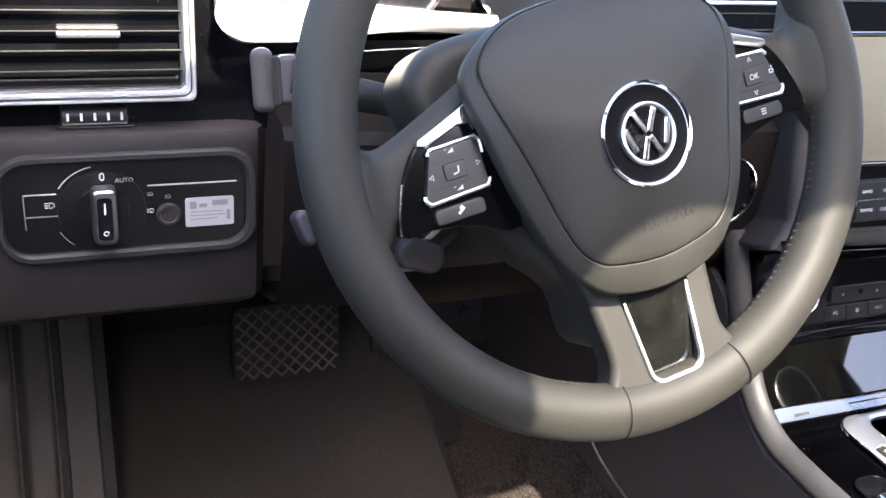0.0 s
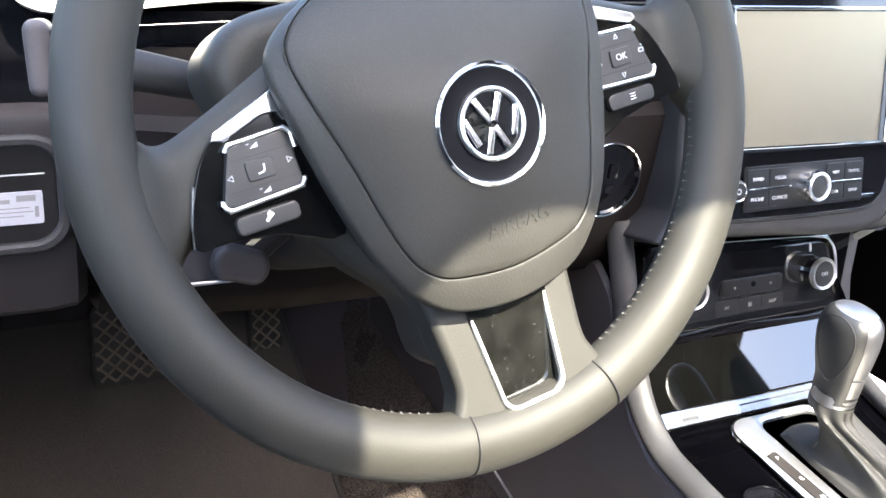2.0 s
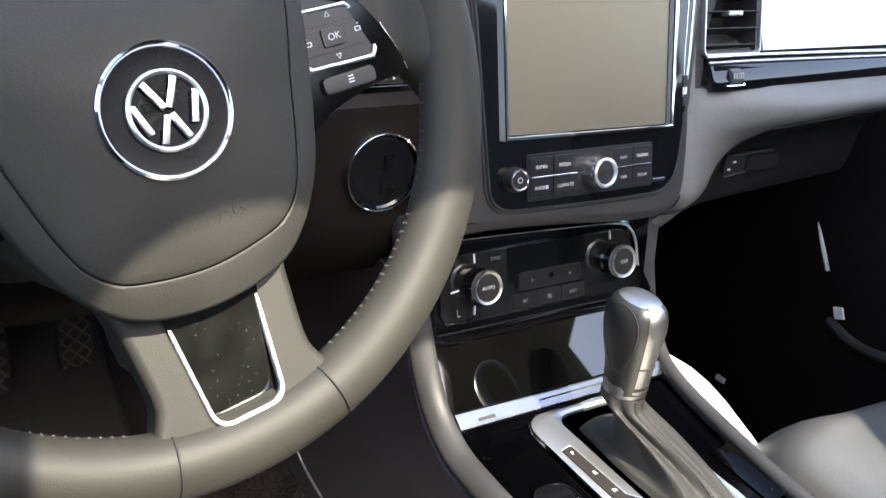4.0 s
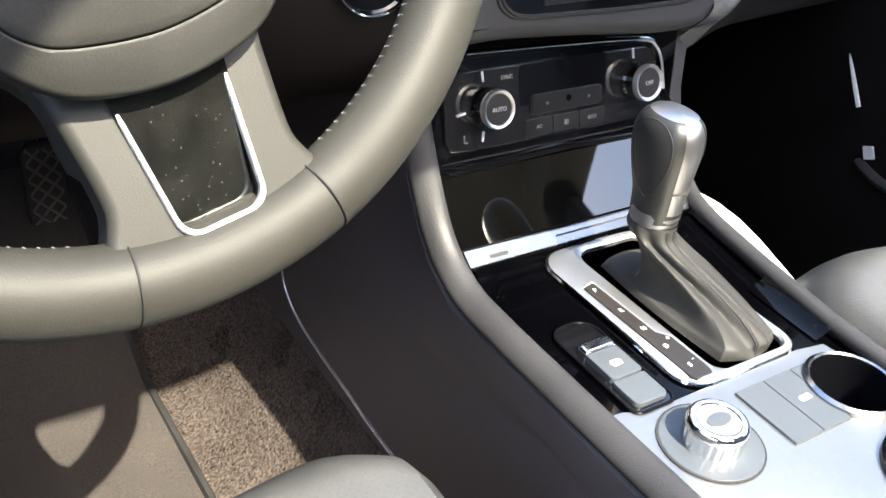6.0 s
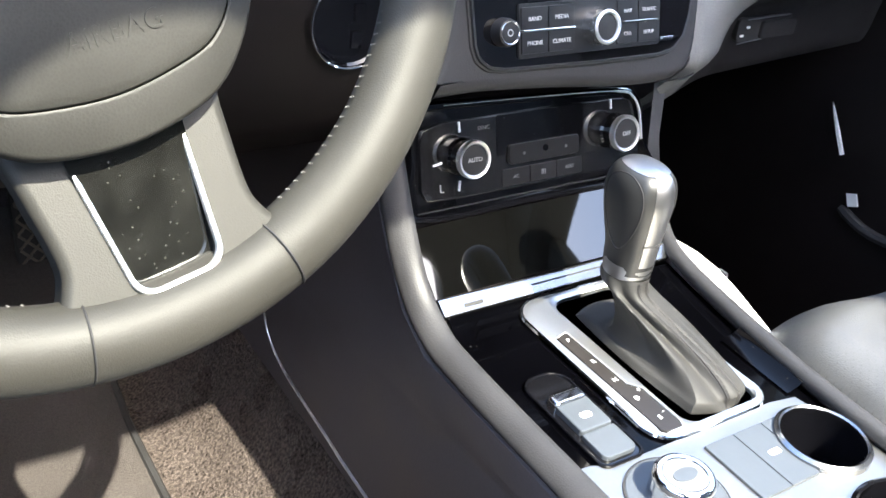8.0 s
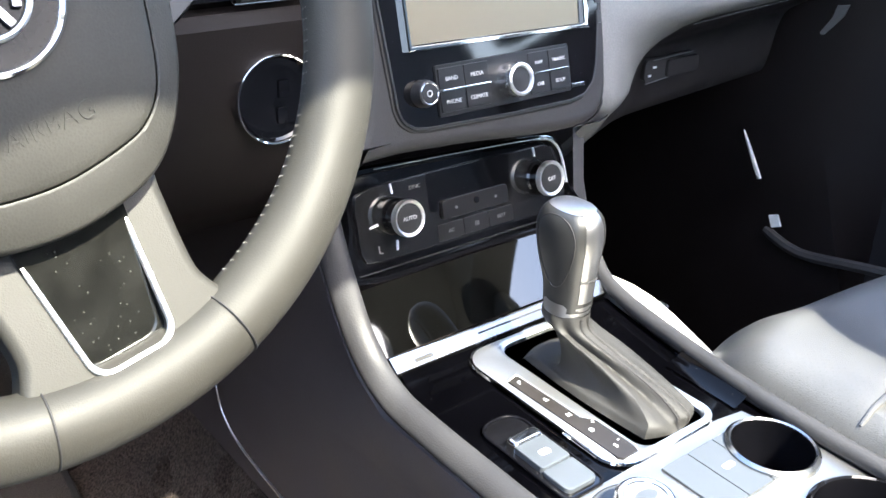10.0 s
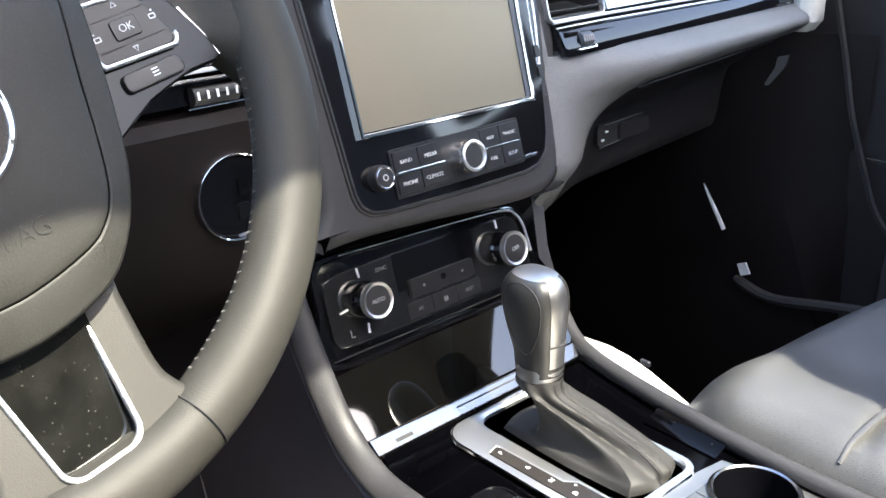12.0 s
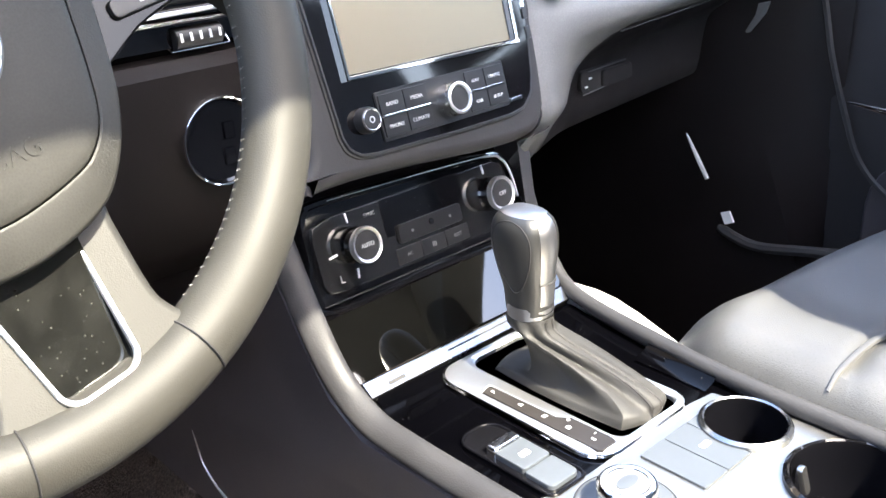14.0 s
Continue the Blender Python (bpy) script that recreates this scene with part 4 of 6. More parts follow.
part("chrome_line", tube([(-0.125, 0.852, 0.7545), (-0.09, 0.852, 0.7555), (0.005, 0.852, 0.7595), (0.10, 0.852, 0.763)], 0.0006, 6), CHROME, dash, "thin chrome line")
part("fascia_shadow_gap", box(-0.16, 0.19, 0.874, 0.90, 0.71, 0.766, 0.002), PIANO, dash)
hood = [[(0.0195 + w * math.cos(a), y, 0.806 + h * math.sin(a)) for a in [radians(4 + 172 * i / 20) for i in range(21)]] for y, w, h in ((0.826, 0.138, 0.062), (0.832, 0.143, 0.068), (0.85, 0.145, 0.072), (0.90, 0.147, 0.074))]
part("cluster_hood", loft(hood, thick=0.01), DASH, dash)
clus = thing("instrument_cluster", None, "dark instrument cluster with a red needle", "instrument cluster")
part("face", box(-0.10, 0.14, 0.874, 0.884, 0.755, 0.84, 0.004), PIANO, clus)
for x in (-0.035, 0.075):
    d_ = part("dial", lathe([(0.043, 0.0), (0.043, 0.006), (0.040, 0.007), (0.039, 0.002)], 40, m=facing(x, 0.873, 0.812, 10)), CHROME, clus, "chrome dial ring")
    part("needle", box(-0.001, 0.001, -0.004, 0.032, 0.004, 0.0055, 0.0003, m=facing(x, 0.873, 0.812, 10) @ Euler((0, 0, 2.1)).to_matrix().to_4x4()), NEEDLE, d_, "red needle")


# ---- air vents ----
def air_vent(name, x, y, z, w, h, tilt, label, slats=6, tab=True, frame_w=0.006, tab_x=0.0, levels=None):
    v = thing(name, facing(x, y, z, tilt), label, "air vent", "air vents")
    o, i = rrect(w, h, 0.006), rrect(w - 2 * frame_w, h - 2 * frame_w, 0.004)
    if frame_w > 0.005:
        part("outer_frame", ringplate(o, rrect(w - 0.007, h - 0.007, 0.006), -0.004, 0.004, bevel=0.0012), TRIMW, v, "bright chrome frame")
        part("frame_gap", ringplate(rrect(w - 0.006, h - 0.006, 0.006), rrect(w - 0.010, h - 0.010, 0.005), -0.006, 0.001, bevel=0.0004), RUBBER, v)
        o = rrect(w - 0.009, h - 0.009, 0.006)
    part("frame", ringplate(o, i, -0.004, 0.006 if frame_w > 0.005 else 0.0025, bevel=0.0015 if frame_w > 0.005 else 0.0008), TRIMW if frame_w > 0.005 else SATIN, v, "bright chrome frame")
    part("duct", box(-w / 2 + frame_w, w / 2 - frame_w, -h / 2 + frame_w, h / 2 - frame_w, -0.045, -0.040, 0.001), RUBBER, v)
    for sx in (-1, 1):
        part("duct_side", box(sx * (w / 2 - frame_w) - 0.0015, sx * (w / 2 - frame_w) + 0.0015, -h / 2 + frame_w, h / 2 - frame_w, -0.045, -0.002, 0.0005), HARD, v)
        part("duct_side", box(-w / 2 + frame_w, w / 2 - frame_w, sx * (h / 2 - frame_w) - 0.0015, sx * (h / 2 - frame_w) + 0.0015, -0.045, -0.002, 0.0005), HARD, v)
    step = (h - 2 * frame_w) / slats
    for k, yy in enumerate(levels or [-h / 2 + frame_w + step * (k + 0.5) for k in range(slats)]):
        s_ = part("slat", box(-w / 2 + frame_w, w / 2 - frame_w, -0.0006, 0.0006, -0.024, 0.0, 0.0004, m=Matrix.Translation((0, yy, 0)) @ Euler((radians(-25 if frame_w > 0.005 else -12), 0, 0)).to_matrix().to_4x4()), RUBBER, v)
        if tab and k == 2:
            tw = 0.021 if frame_w > 0.005 else 0.009
            part("tab", box(-tw, tw, -0.0024, 0.0024, -0.006, 0.0035, 0.0018, m=Matrix.Translation((tab_x, yy - 0.002, 0.001))), SATIN, s_, "chrome tab")
    return v


def thumb_wheel(x, y, z, tilt, w=0.036):
    t = thing("vent_thumb_wheel", facing(x, y, z, tilt), "small ribbed vent wheel with pale marks", "thumb wheel", "vent wheels")
    part("wheel", lathe([(0.006, -w / 2), (0.0075, -w / 2 + 0.001), (0.0075, w / 2 - 0.001), (0.006, w / 2)], 20, m=Euler((0, radians(90), 0)).to_matrix().to_4x4()), BUTTON if w > 0.02 else GREYB, t)
    for k in range(5):
        part("mark", box(-0.0009, 0.0009, -0.0028, 0.0028, 0.0070, 0.0079, 0.0003, m=Matrix.Translation((-w * 0.4 + w * 0.2 * k, 0, 0))), WHITE if w > 0.02 else GREYP, t, "pale print mark")
    part("bracket", tube([(-w / 2 - 0.004, -0.006, 0.0), (-w / 2 - 0.004, -0.008, 0.004), (w / 2 + 0.004, -0.008, 0.004), (w / 2 + 0.004, -0.002, 0.0)], 0.0008, 6), CHROME, t)
    return t


air_vent("side_vent", -0.305, 0.866, 0.780, 0.242, 0.1226, 6, "rectangular black air vent with chrome frame, by the door", 6, True, 0.009, 0.049, (-0.0385, -0.0245, -0.011, 0.003, 0.017, 0.031, 0.045))
thumb_wheel(-0.2555, 0.871, 0.7065, 6, 0.046)
air_vent("left_centre_vent", 0.245, 0.800, 0.772, 0.100, 0.072, 12, "black air vent with chrome frame, beside the wheel", 5, True, 0.003)
part("mid_fascia", loft([[(x, y, z) for x in (0.145, 0.22, 0.302)] for y, z in ((0.86, 0.82), (0.812, 0.818), (0.806, 0.80), (0.802, 0.74), (0.800, 0.715), (0.81, 0.708))]), PIANO, dash, "glossy black fascia")
part("mid_trim_line", tube([(0.175, 0.794, 0.7335), (0.285, 0.794, 0.7315)], 0.0016, 6), CHROME, dash, "thin chrome line")
thumb_wheel(0.250, 0.800, 0.7205, 10, 0.036)

# ---- light switch ----
LS = facing(-0.230, 0.8560, 0.6365, 1.0)
lsw = thing("light_switch_panel", LS, "black light switch panel with a chrome rotary knob", "switch panel")
o, i = rrect(0.187, 0.085, 0.024, 6, -0.0035, 0.0035), rrect(0.174, 0.071, 0.018, 6, -0.0055, 0.004)
part("surround", ringplate(o, i, -0.006, 0.0045, bevel=0.002), STACKM, lsw, "padded surround")
face = part("face", prism(i, -0.010, -0.001, 0.0004), PANELB, lsw)
DX, DY = -0.0250, 0.0010
part("dial", lathe([(0.0312, -0.001), (0.0308, 0.0006), (0.0195, 0.0010), (0.0185, 0.0048), (0.001, 0.0055)], 48, m=Matrix.Translation((DX, DY, 0))), PANELB, lsw)
knob = part("knob", prism(rrect(0.0180, 0.0435, [0.006, 0.0045, 0.0045, 0.006]), 0.003, 0.0165, 0.003, 3, m=Matrix.Translation((-0.0240, 0.0005, 0))), SPINE, lsw, "polished chrome grip")
part("grip_face", prism(rrect(0.0105, 0.034, 0.003, 4, -0.0240, 0.0), 0.0163, 0.0172, 0.0004), PIANO, knob)
part("pointer", box(-0.0246, -0.0234, 0.004, 0.013, 0.0172, 0.0175, 0), WHITE, knob)
part("lamp_icon", lathe([(0.0020, 0.0172), (0.0020, 0.0175), (0.0012, 0.0175), (0.0012, 0.0172)], 14, cap=False, m=Matrix.Translation((-0.0240, -0.011, 0))), WHITE, knob)
PZ = -0.0005
text("lettering", "0", 0.0088, Matrix.Translation((-0.0240, 0.0272, 0.0012)), WHITE, lsw)
text("lettering", "AUTO", 0.0046, Matrix.Translation((-0.0085, 0.0240, 0.0012)), DIMW, lsw)
part("arc", tube([(DX + 0.0345 * math.cos(radians(a)), DY + 0.0345 * math.sin(radians(a)), PZ) for a in range(100, 152, 6)], 0.0005, 4), GREYL, lsw, "pale printed arc")
part("arc", tube([(DX + 0.0345 * math.cos(radians(a)), DY + 0.0345 * math.sin(radians(a)), PZ) for a in range(208, 236, 6)], 0.0004, 4), GREYP, lsw, "pale printed arc")
part("line", box(-0.078, -0.056, 0.0148, 0.0156, -0.001, PZ, 0), GREYL, lsw)
part("line", box(-0.0788, -0.078, -0.012, 0.0156, -0.001, PZ, 0), GREYP, lsw)
part("line", box(-0.078, -0.055, -0.0025, -0.0018, -0.001, PZ, 0), GREYP, lsw)
part("line", box(0.008, 0.074, 0.0174, 0.0184, -0.001, PZ, 0), GREYL, lsw)
for px_, py_, k_, ink in ((-0.061, 0.0065, 1.0, GREYL), (0.0095, 0.0110, 0.62, GREYP), (0.0095, -0.0025, 0.70, GREYL), (0.0225, 0.0082, 0.62, GREYP)):
    for dy in (-0.0017, 0.0, 0.0017):
        part("icon", box(px_ - 0.0036 * k_, px_ - 0.0012 * k_, py_ + (dy - 0.00028) * k_, py_ + (dy + 0.00028) * k_, -0.001, PZ, 0), ink, lsw)
    lamp_o = [(px_ + x_ * k_, py_ + y_ * k_) for x_, y_ in ((-0.0006, -0.0024), (0.0014, -0.0024), (0.0030, -0.0015), (0.0036, 0.0), (0.0030, 0.0015), (0.0014, 0.0024), (-0.0006, 0.0024))]
    lamp_i = [(px_ + 0.0012 * k_ + (x_ - px_ - 0.0012 * k_) * 0.68, py_ + (y_ - py_) * 0.70) for x_, y_ in lamp_o]
    part("icon", ringplate(lamp_o, lamp_i, -0.001, PZ, bevel=0.0), ink, lsw)
part("dimmer", lathe([(0.0090, -0.002), (0.0090, 0.001), (0.0080, 0.0025), (0.0066, 0.0026), (0.0060, 0.0010), (0.001, 0.001)], 30, m=Matrix.Translation((0.0225, -0.0060, 0))), HARD, lsw)
sticker = part("sticker", prism(rrect(0.0370, 0.0240, 0.002), -0.001, -0.0003, 0.0001, m=Matrix.Translation((0.0535, -0.0062, 0))), LABEL, lsw, "white printed label")
for x0_, x1_, y0_, y1_ in ((-0.015, -0.010, 0.003, 0.009), (0.002, 0.014, 0.005, 0.0095), (-0.008, -0.002, 0.004, 0.007), (-0.015, 0.010, 0.000, 0.0008), (-0.015, 0.012, -0.003, -0.0022), (-0.015, 0.006, -0.006, -0.0052), (0.013, 0.0155, -0.007, 0.001)):
    part("print_bar", box(0.0535 + x0_, 0.0535 + x1_, -0.0062 + y0_, -0.0062 + y1_, -0.0004, -0.0001, 0), GREYP, sticker)

# ignition opening
ign = thing("ignition_socket", facing(0.2515, 0.785, 0.6495, 3), "round dark ignition socket with a chrome ring", "ignition socket")
part("ring", lathe([(0.0318, -0.004), (0.0318, 0.002), (0.0308, 0.0034), (0.0298, 0.0030), (0.0290, -0.004)], 56, cap=False), BRIGHT, ign, "thin chrome ring")
part("cup", lathe([(0.0292, 0.0012), (0.0275, -0.0006), (0.022, -0.0010), (0.0005, -0.0012)], 48, cap=False), PIANO, ign)
for px_, py_ in ((0.006, 0.006), (0.004, -0.012)):
    part("lug", box(px_ - 0.004, px_ + 0.004, py_ - 0.006, py_ + 0.006, -0.0012, 0.0006, 0.0006), PIANO, ign)

# ---- centre stack ----
RF = facing(0.43, 0.752, 0.676, 16.7)
stack = thing("centre_stack", RF, "dark soft-touch centre stack surround", "centre stack")
body = ccw([(p[0], p[1]) for p in [(-0.134, -0.030), (-0.138, -0.046), (-0.147, -0.058), (-0.152, -0.0655), (-0.140, -0.0680), (-0.100, -0.0672), (-0.032, -0.0712), (0.028, -0.0765), (0.072, -0.0775), (0.096, -0.0720), (0.108, -0.055), (0.114, -0.02), (0.125, 0.05), (0.134, 0.15), (-0.122, 0.15), (-0.130, 0.05)]])
part("surround", prism([(p.x, p.y) for p in smooth_loop(body, 4)], -0.09, -0.0035, 0.010, 5), STACKM, stack)
bez = [(p[0], p[1]) for p in [(-0.107, -0.034), (-0.104, -0.044), (-0.095, -0.0505), (-0.082, -0.0525), (0.0, -0.0545), (0.062, -0.0545), (0.078, -0.052), (0.089, -0.043), (0.0945, -0.028), (0.1075, 0.045), (0.121, 0.142), (-0.1185, 0.142), (-0.112, 0.045)]]
bez = [(p[0], p[1]) for p in fillet(bez, 0.012, 3)]
radio = thing("infotainment_unit", RF, "glossy black infotainment unit with a large screen and chrome frame", "infotainment unit")
bezel = part("bezel", prism(ccw(bez), -0.02, -0.001, 0.0015), PIANO, radio)
part("bezel_lip", tube([(p[0], p[1], -0.002) for p in bez], 0.0016, 6, closed=True), BUTTON, radio)
part("bezel_line", tube([(0.1010, 0.026, -0.0008), (0.1055, 0.060, -0.0008), (0.1130, 0.138, -0.0008)], 0.0011, 6), TRIMW, radio, "thin upright chrome line")
part("bezel_line", tube([(0.0990, 0.026, -0.0008), (0.1000, 0.060, -0.0008), (0.1060, 0.138, -0.0008)], 0.0006, 6), TRIMW, radio, "thin upright chrome line")
part("bezel_gap", tube([(p[0] * 1.018, p[1] - 0.0012, -0.0042) for p in bez], 0.0022, 6, closed=True), RUBBER, stack, "dark gap round the unit")
stack_side = ccw([(0.1180, -0.020), (0.1290, 0.05), (0.1375, 0.149), (0.1250, 0.149), (0.1150, 0.045), (0.1080, -0.010)])
part("side_lip", prism(stack_side, -0.03, -0.0045, 0.003, 3), STACKM, stack, "dark lip beside the unit")
so = [(-0.0940, 0.0028), (0.0852, 0.0002), (0.0885, 0.1165), (-0.0945, 0.1165)]
def inset(q, d):
    return [(x + d * (1 if x < 0 else -1), y + d * (1 if y < 0.06 else -1)) for x, y in q]
part("screen", prism(ccw(inset(so, 0.004)), -0.002, 0.0008, 0.0003), SCREEN, radio, "switched-off screen")
part("screen_edge", prism(ccw([(0.0765, 0.0045), (0.0815, 0.0045), (0.0845, 0.1125), (0.0790, 0.1125)]), 0.0, 0.0018, 0.0004), GREYB, radio, "grey inner edge beside the screen")
part("screen_frame", ringplate(ccw(so), ccw(inset(so, 0.0032)), -0.002, 0.0038, bevel=0.001), BRIGHT, radio, "bright chrome frame")
for k, (x0_, x1_, names_) in enumerate(((-0.0705, -0.0225, (("BAND", "MEDIA"), ("PHONE", "CLIMATE"))), (0.0175, 0.0600, (("NAV", "TRAFFIC"), ("CAR", "SETUP"))))):
    w2 = (x1_ - x0_) / 2
    for r_ in range(2):
        for c_ in range(2):
            bx, by = x0_ + w2 * (c_ + 0.5), -0.0195 - 0.0165 * r_
            bt = part("button", prism(rrect(w2 - 0.0006, 0.0152, 0.001, 3, bx, by), -0.002, 0.0016, 0.0006), BTN, radio)
            text("lettering", names_[r_][c_], 0.0042 if k == 0 else 0.0038, Matrix.Translation((bx, by - 0.0005, 0.0017)), GREYL, bt)
    part("chrome_bar", box(x0_ + 0.002, x1_ - 0.002 * k, -0.0286, -0.0270, -0.001, 0.0026, 0.0004), BRIGHT, radio, "chrome bar")
part("button_backing", prism(rrect(0.134, 0.037, 0.002, 3, -0.005, -0.028), -0.003, 0.0006, 0.0004), BTN, radio)
pk = part("power_knob", lathe([(0.0098, -0.002), (0.0098, 0.004), (0.0092, 0.007), (0.0088, 0.0085), (0.0074, 0.0090), (0.0005, 0.0086)], 36, m=Matrix.Translation((-0.0850, -0.0272, 0))), BUTTON, radio, "grey turning knob")
part("ring", lathe([(0.0078, 0.0088), (0.0075, 0.0093), (0.0070, 0.0089)], 32, cap=False, m=Matrix.Translation((-0.0850, -0.0272, 0))), CHROME, pk)
part("icon", lathe([(0.0024, 0.0087), (0.0024, 0.0090), (0.0017, 0.0090), (0.0017, 0.0087)], 20, cap=False, m=Matrix.Translation((-0.0850, -0.0272, 0))), GREYL, pk)
def notched(z, r, deep):
    return [(-0.0015 + (r - (deep if k % 6 > 3 else 0.0)) * math.cos(math.pi * k / 30), -0.0290 + (r - (deep if k % 6 > 3 else 0.0)) * math.sin(math.pi * k / 30), z) for k in range(60)]
mk = part("menu_knob", loft([notched(-0.002, 0.0136, 0.0), notched(0.001, 0.0136, 0.0), notched(0.0025, 0.0136, 0.0012), notched(0.0085, 0.0134, 0.0012), notched(0.0105, 0.0130, 0.0), notched(0.0132, 0.0122, 0.0)], close=True), CHROME, radio, "polished chrome turning knob with grip notches")
part("face_ring", lathe([(0.0124, 0.0130), (0.0120, 0.0138), (0.0106, 0.0142), (0.0096, 0.0132), (0.0093, 0.011)], 40, m=Matrix.Translation((-0.0015, -0.0290, 0)), cap=False), SATIN, mk, "satin metal ring")
part("cap", lathe([(0.0095, 0.009), (0.0093, 0.0120), (0.0005, 0.0124)], 36, m=Matrix.Translation((-0.0015, -0.0290, 0))), BUTTON, mk)
part("slot_tab", box(0.063, 0.077, -0.0445, -0.0415, -0.001, 0.0006, 0.0004), CHROME, radio, "bright slot tab")
for y0_, y1_ in ((0.002, 0.012), (0.018, 0.028), (0.034, 0.044)):
    part("side_slot", box(0.0985, 0.1035, y0_, y1_, -0.0015, 0.0002, 0.0004), BUTTON, radio)

# ---- climate panel ----
HF = facing(0.42, 0.768, 0.545, 16.7)
clim = thing("climate_panel", HF, "glossy black climate control panel with two chrome-ringed knobs", "climate panel")
fr = ccw([(p.x, p.y) for p in smooth_loop([(-0.124, -0.043), (-0.1238, 0.0), (-0.1226, 0.030), (-0.117, 0.0400), (-0.105, 0.0440), (-0.016, 0.0402), (0.080, 0.0352), (0.098, 0.0285), (0.1045, 0.016), (0.108, -0.01), (0.116, -0.046), (0.0, -0.045)], 5)])
part("frame", prism(fr, -0.06, -0.0015, 0.003, 3), PIANO, clim)
part("frame_rim", ringplate(fr, [(x * 0.955, y * 0.88 - 0.001) for x, y in fr], -0.003, 0.0050, bevel=0.002), PIANO, clim)
part("chrome_lip", tube([(p.x * 0.985, p.y * 0.96, 0.0050) for p in smooth_loop([(-0.095, 0.0425), (0.0, 0.0390), (0.078, 0.0345), (0.095, 0.0275), (0.1020, 0.014), (0.105, -0.010)], 6, False)], [0.0003] * 6 + [0.0005] * 6 + [0.0012] * 19, 6), TRIMW, clim)
pn = ccw([(p[0], p[1]) for p in [(-0.113, -0.022), (-0.1085, -0.0295), (-0.09, -0.0315), (0.09, -0.0315), (0.104, -0.026), (0.104, 0.010), (0.098, 0.023), (0.085, 0.0265), (-0.095, 0.0275), (-0.1105, 0.023), (-0.113, 0.012)]])
part("panel", prism(pn, -0.002, 0.001, 0.0008), GLOSSB, clim)
part("display", prism(rrect(0.087, 0.032, 0.002, 3, -0.001, 0.0115), 0.0, 0.0016, 0.0005), PIANO, clim, "glossy dark display")
blk = part("fan_rocker", prism(rrect(0.070, 0.0155, 0.003, 4, 0.001, -0.0045), 0.0005, 0.0042, 0.001), BTN, clim)
part("sensor", lathe([(0.0027, 0.004), (0.0025, 0.0050), (0.0005, 0.0050)], 18, m=Matrix.Translation((0.001, -0.003, 0))), PIANO, blk)
for x in (-0.020, 0.022):
    part("icon", lathe([(0.0013, 0.0041), (0.0013, 0.0045), (0.0002, 0.0045)], 12, m=Matrix.Translation((x, -0.0045, 0))), GREYP, blk)
for k, (x, s_) in enumerate(((-0.026, "AC"), (0.001, ""), (0.028, "REST"))):
    bt = part("button", prism(rrect(0.0262, 0.0135, 0.001, 3, x, -0.0225), 0.0005, 0.0018, 0.0005), BTN, clim)
    if s_:
        text("lettering", s_, 0.0042, Matrix.Translation((x, -0.0225, 0.0019)), GREYP, bt)
    else:
        for q in range(3):
            part("icon", box(x - 0.002 + 0.0016 * q, x - 0.0012 + 0.0016 * q, -0.0245, -0.0205, 0.0018, 0.0021, 0), GREYP, bt)
for k, (x, y, s_) in enumerate(((-0.0765, 0.0005, "AUTO"), (0.0735, 0.0005, "OFF"))):
    ks = 0.87 if k == 0 else 0.90
    kb = part("knob", lathe([(0.0170, 0.0), (0.0168, 0.004), (0.0150, 0.006), (0.0148, 0.016), (0.0142, 0.019)], 44, m=Matrix.Translation((x, y, 0)) @ Matrix.Diagonal((ks, ks, 0.88, 1))), PIANO, clim)
    part("ring", lathe([(0.0166, 0.0165), (0.0168, 0.0205), (0.0158, 0.0222), (0.0138, 0.0215), (0.0130, 0.0198)], 48, cap=False, m=Matrix.Translation((x, y, 0)) @ Matrix.Diagonal((ks, ks, 0.88, 1))), SATIN, kb, "chrome ring")
    part("cap", lathe([(0.0134, 0.0180), (0.0132, 0.0206), (0.0005, 0.0212)], 40, m=Matrix.Translation((x, y, 0)) @ Matrix.Diagonal((ks, ks, 0.88, 1))), BUTTON, kb)
    text("lettering", s_, 0.0046 if k == 0 else 0.0050, Matrix.Translation((x, y, 0.0190)), GREYL, kb)
    for a in (95, 188, 262) if k == 0 else (95,):
        ca, sa = math.cos(radians(a)), math.sin(radians(a))
        part("mark", tube([(x + 0.0185 * ca, y + 0.0185 * sa, 0.0016), (x + 0.0262 * ca, y + 0.0262 * sa, 0.0016)], 0.0010, 6), WHITE, clim, "white pointer line")
text("lettering", "SYNC", 0.0045, Matrix.Translation((-0.056, 0.0195, 0.0011)), GREYP, clim)
part("icon", tube([(-0.0965, -0.0185, 0.0013), (-0.0965, -0.024, 0.0013), (-0.0935, -0.0245, 0.0013)], 0.0006, 5), GREYP, clim)
part("gap_line", box(-0.116, 0.112, -0.0385, -0.0375, -0.001, 0.0002, 0), RUBBER, clim)

# ---- right-hand side ----
def rprof(x):
    k = (x - 0.54) / 0.42
    pts = [(0.7535, 0.7090), (0.747, 0.7060), (0.738, 0.700), (0.7325, 0.690), (0.7325, 0.679), (0.739, 0.670), (0.752 + 0.004 * k, 0.661), (0.774 + 0.01 * k, 0.646), (0.797 + 0.012 * k, 0.629), (0.811 + 0.015 * k, 0.616), (0.818 + 0.015 * k, 0.590), (0.822 + 0.015 * k, 0.555), (0.840 + 0.01 * k, 0.540), (0.90, 0.536), (1.05, 0.55)]
    return smooth_loop([(0.86, 0.822), (0.838, 0.80), (0.828, 0.745), (0.779, 0.7385), (0.778, 0.7100)], 1, False) + smooth_loop(pts, 3, False)
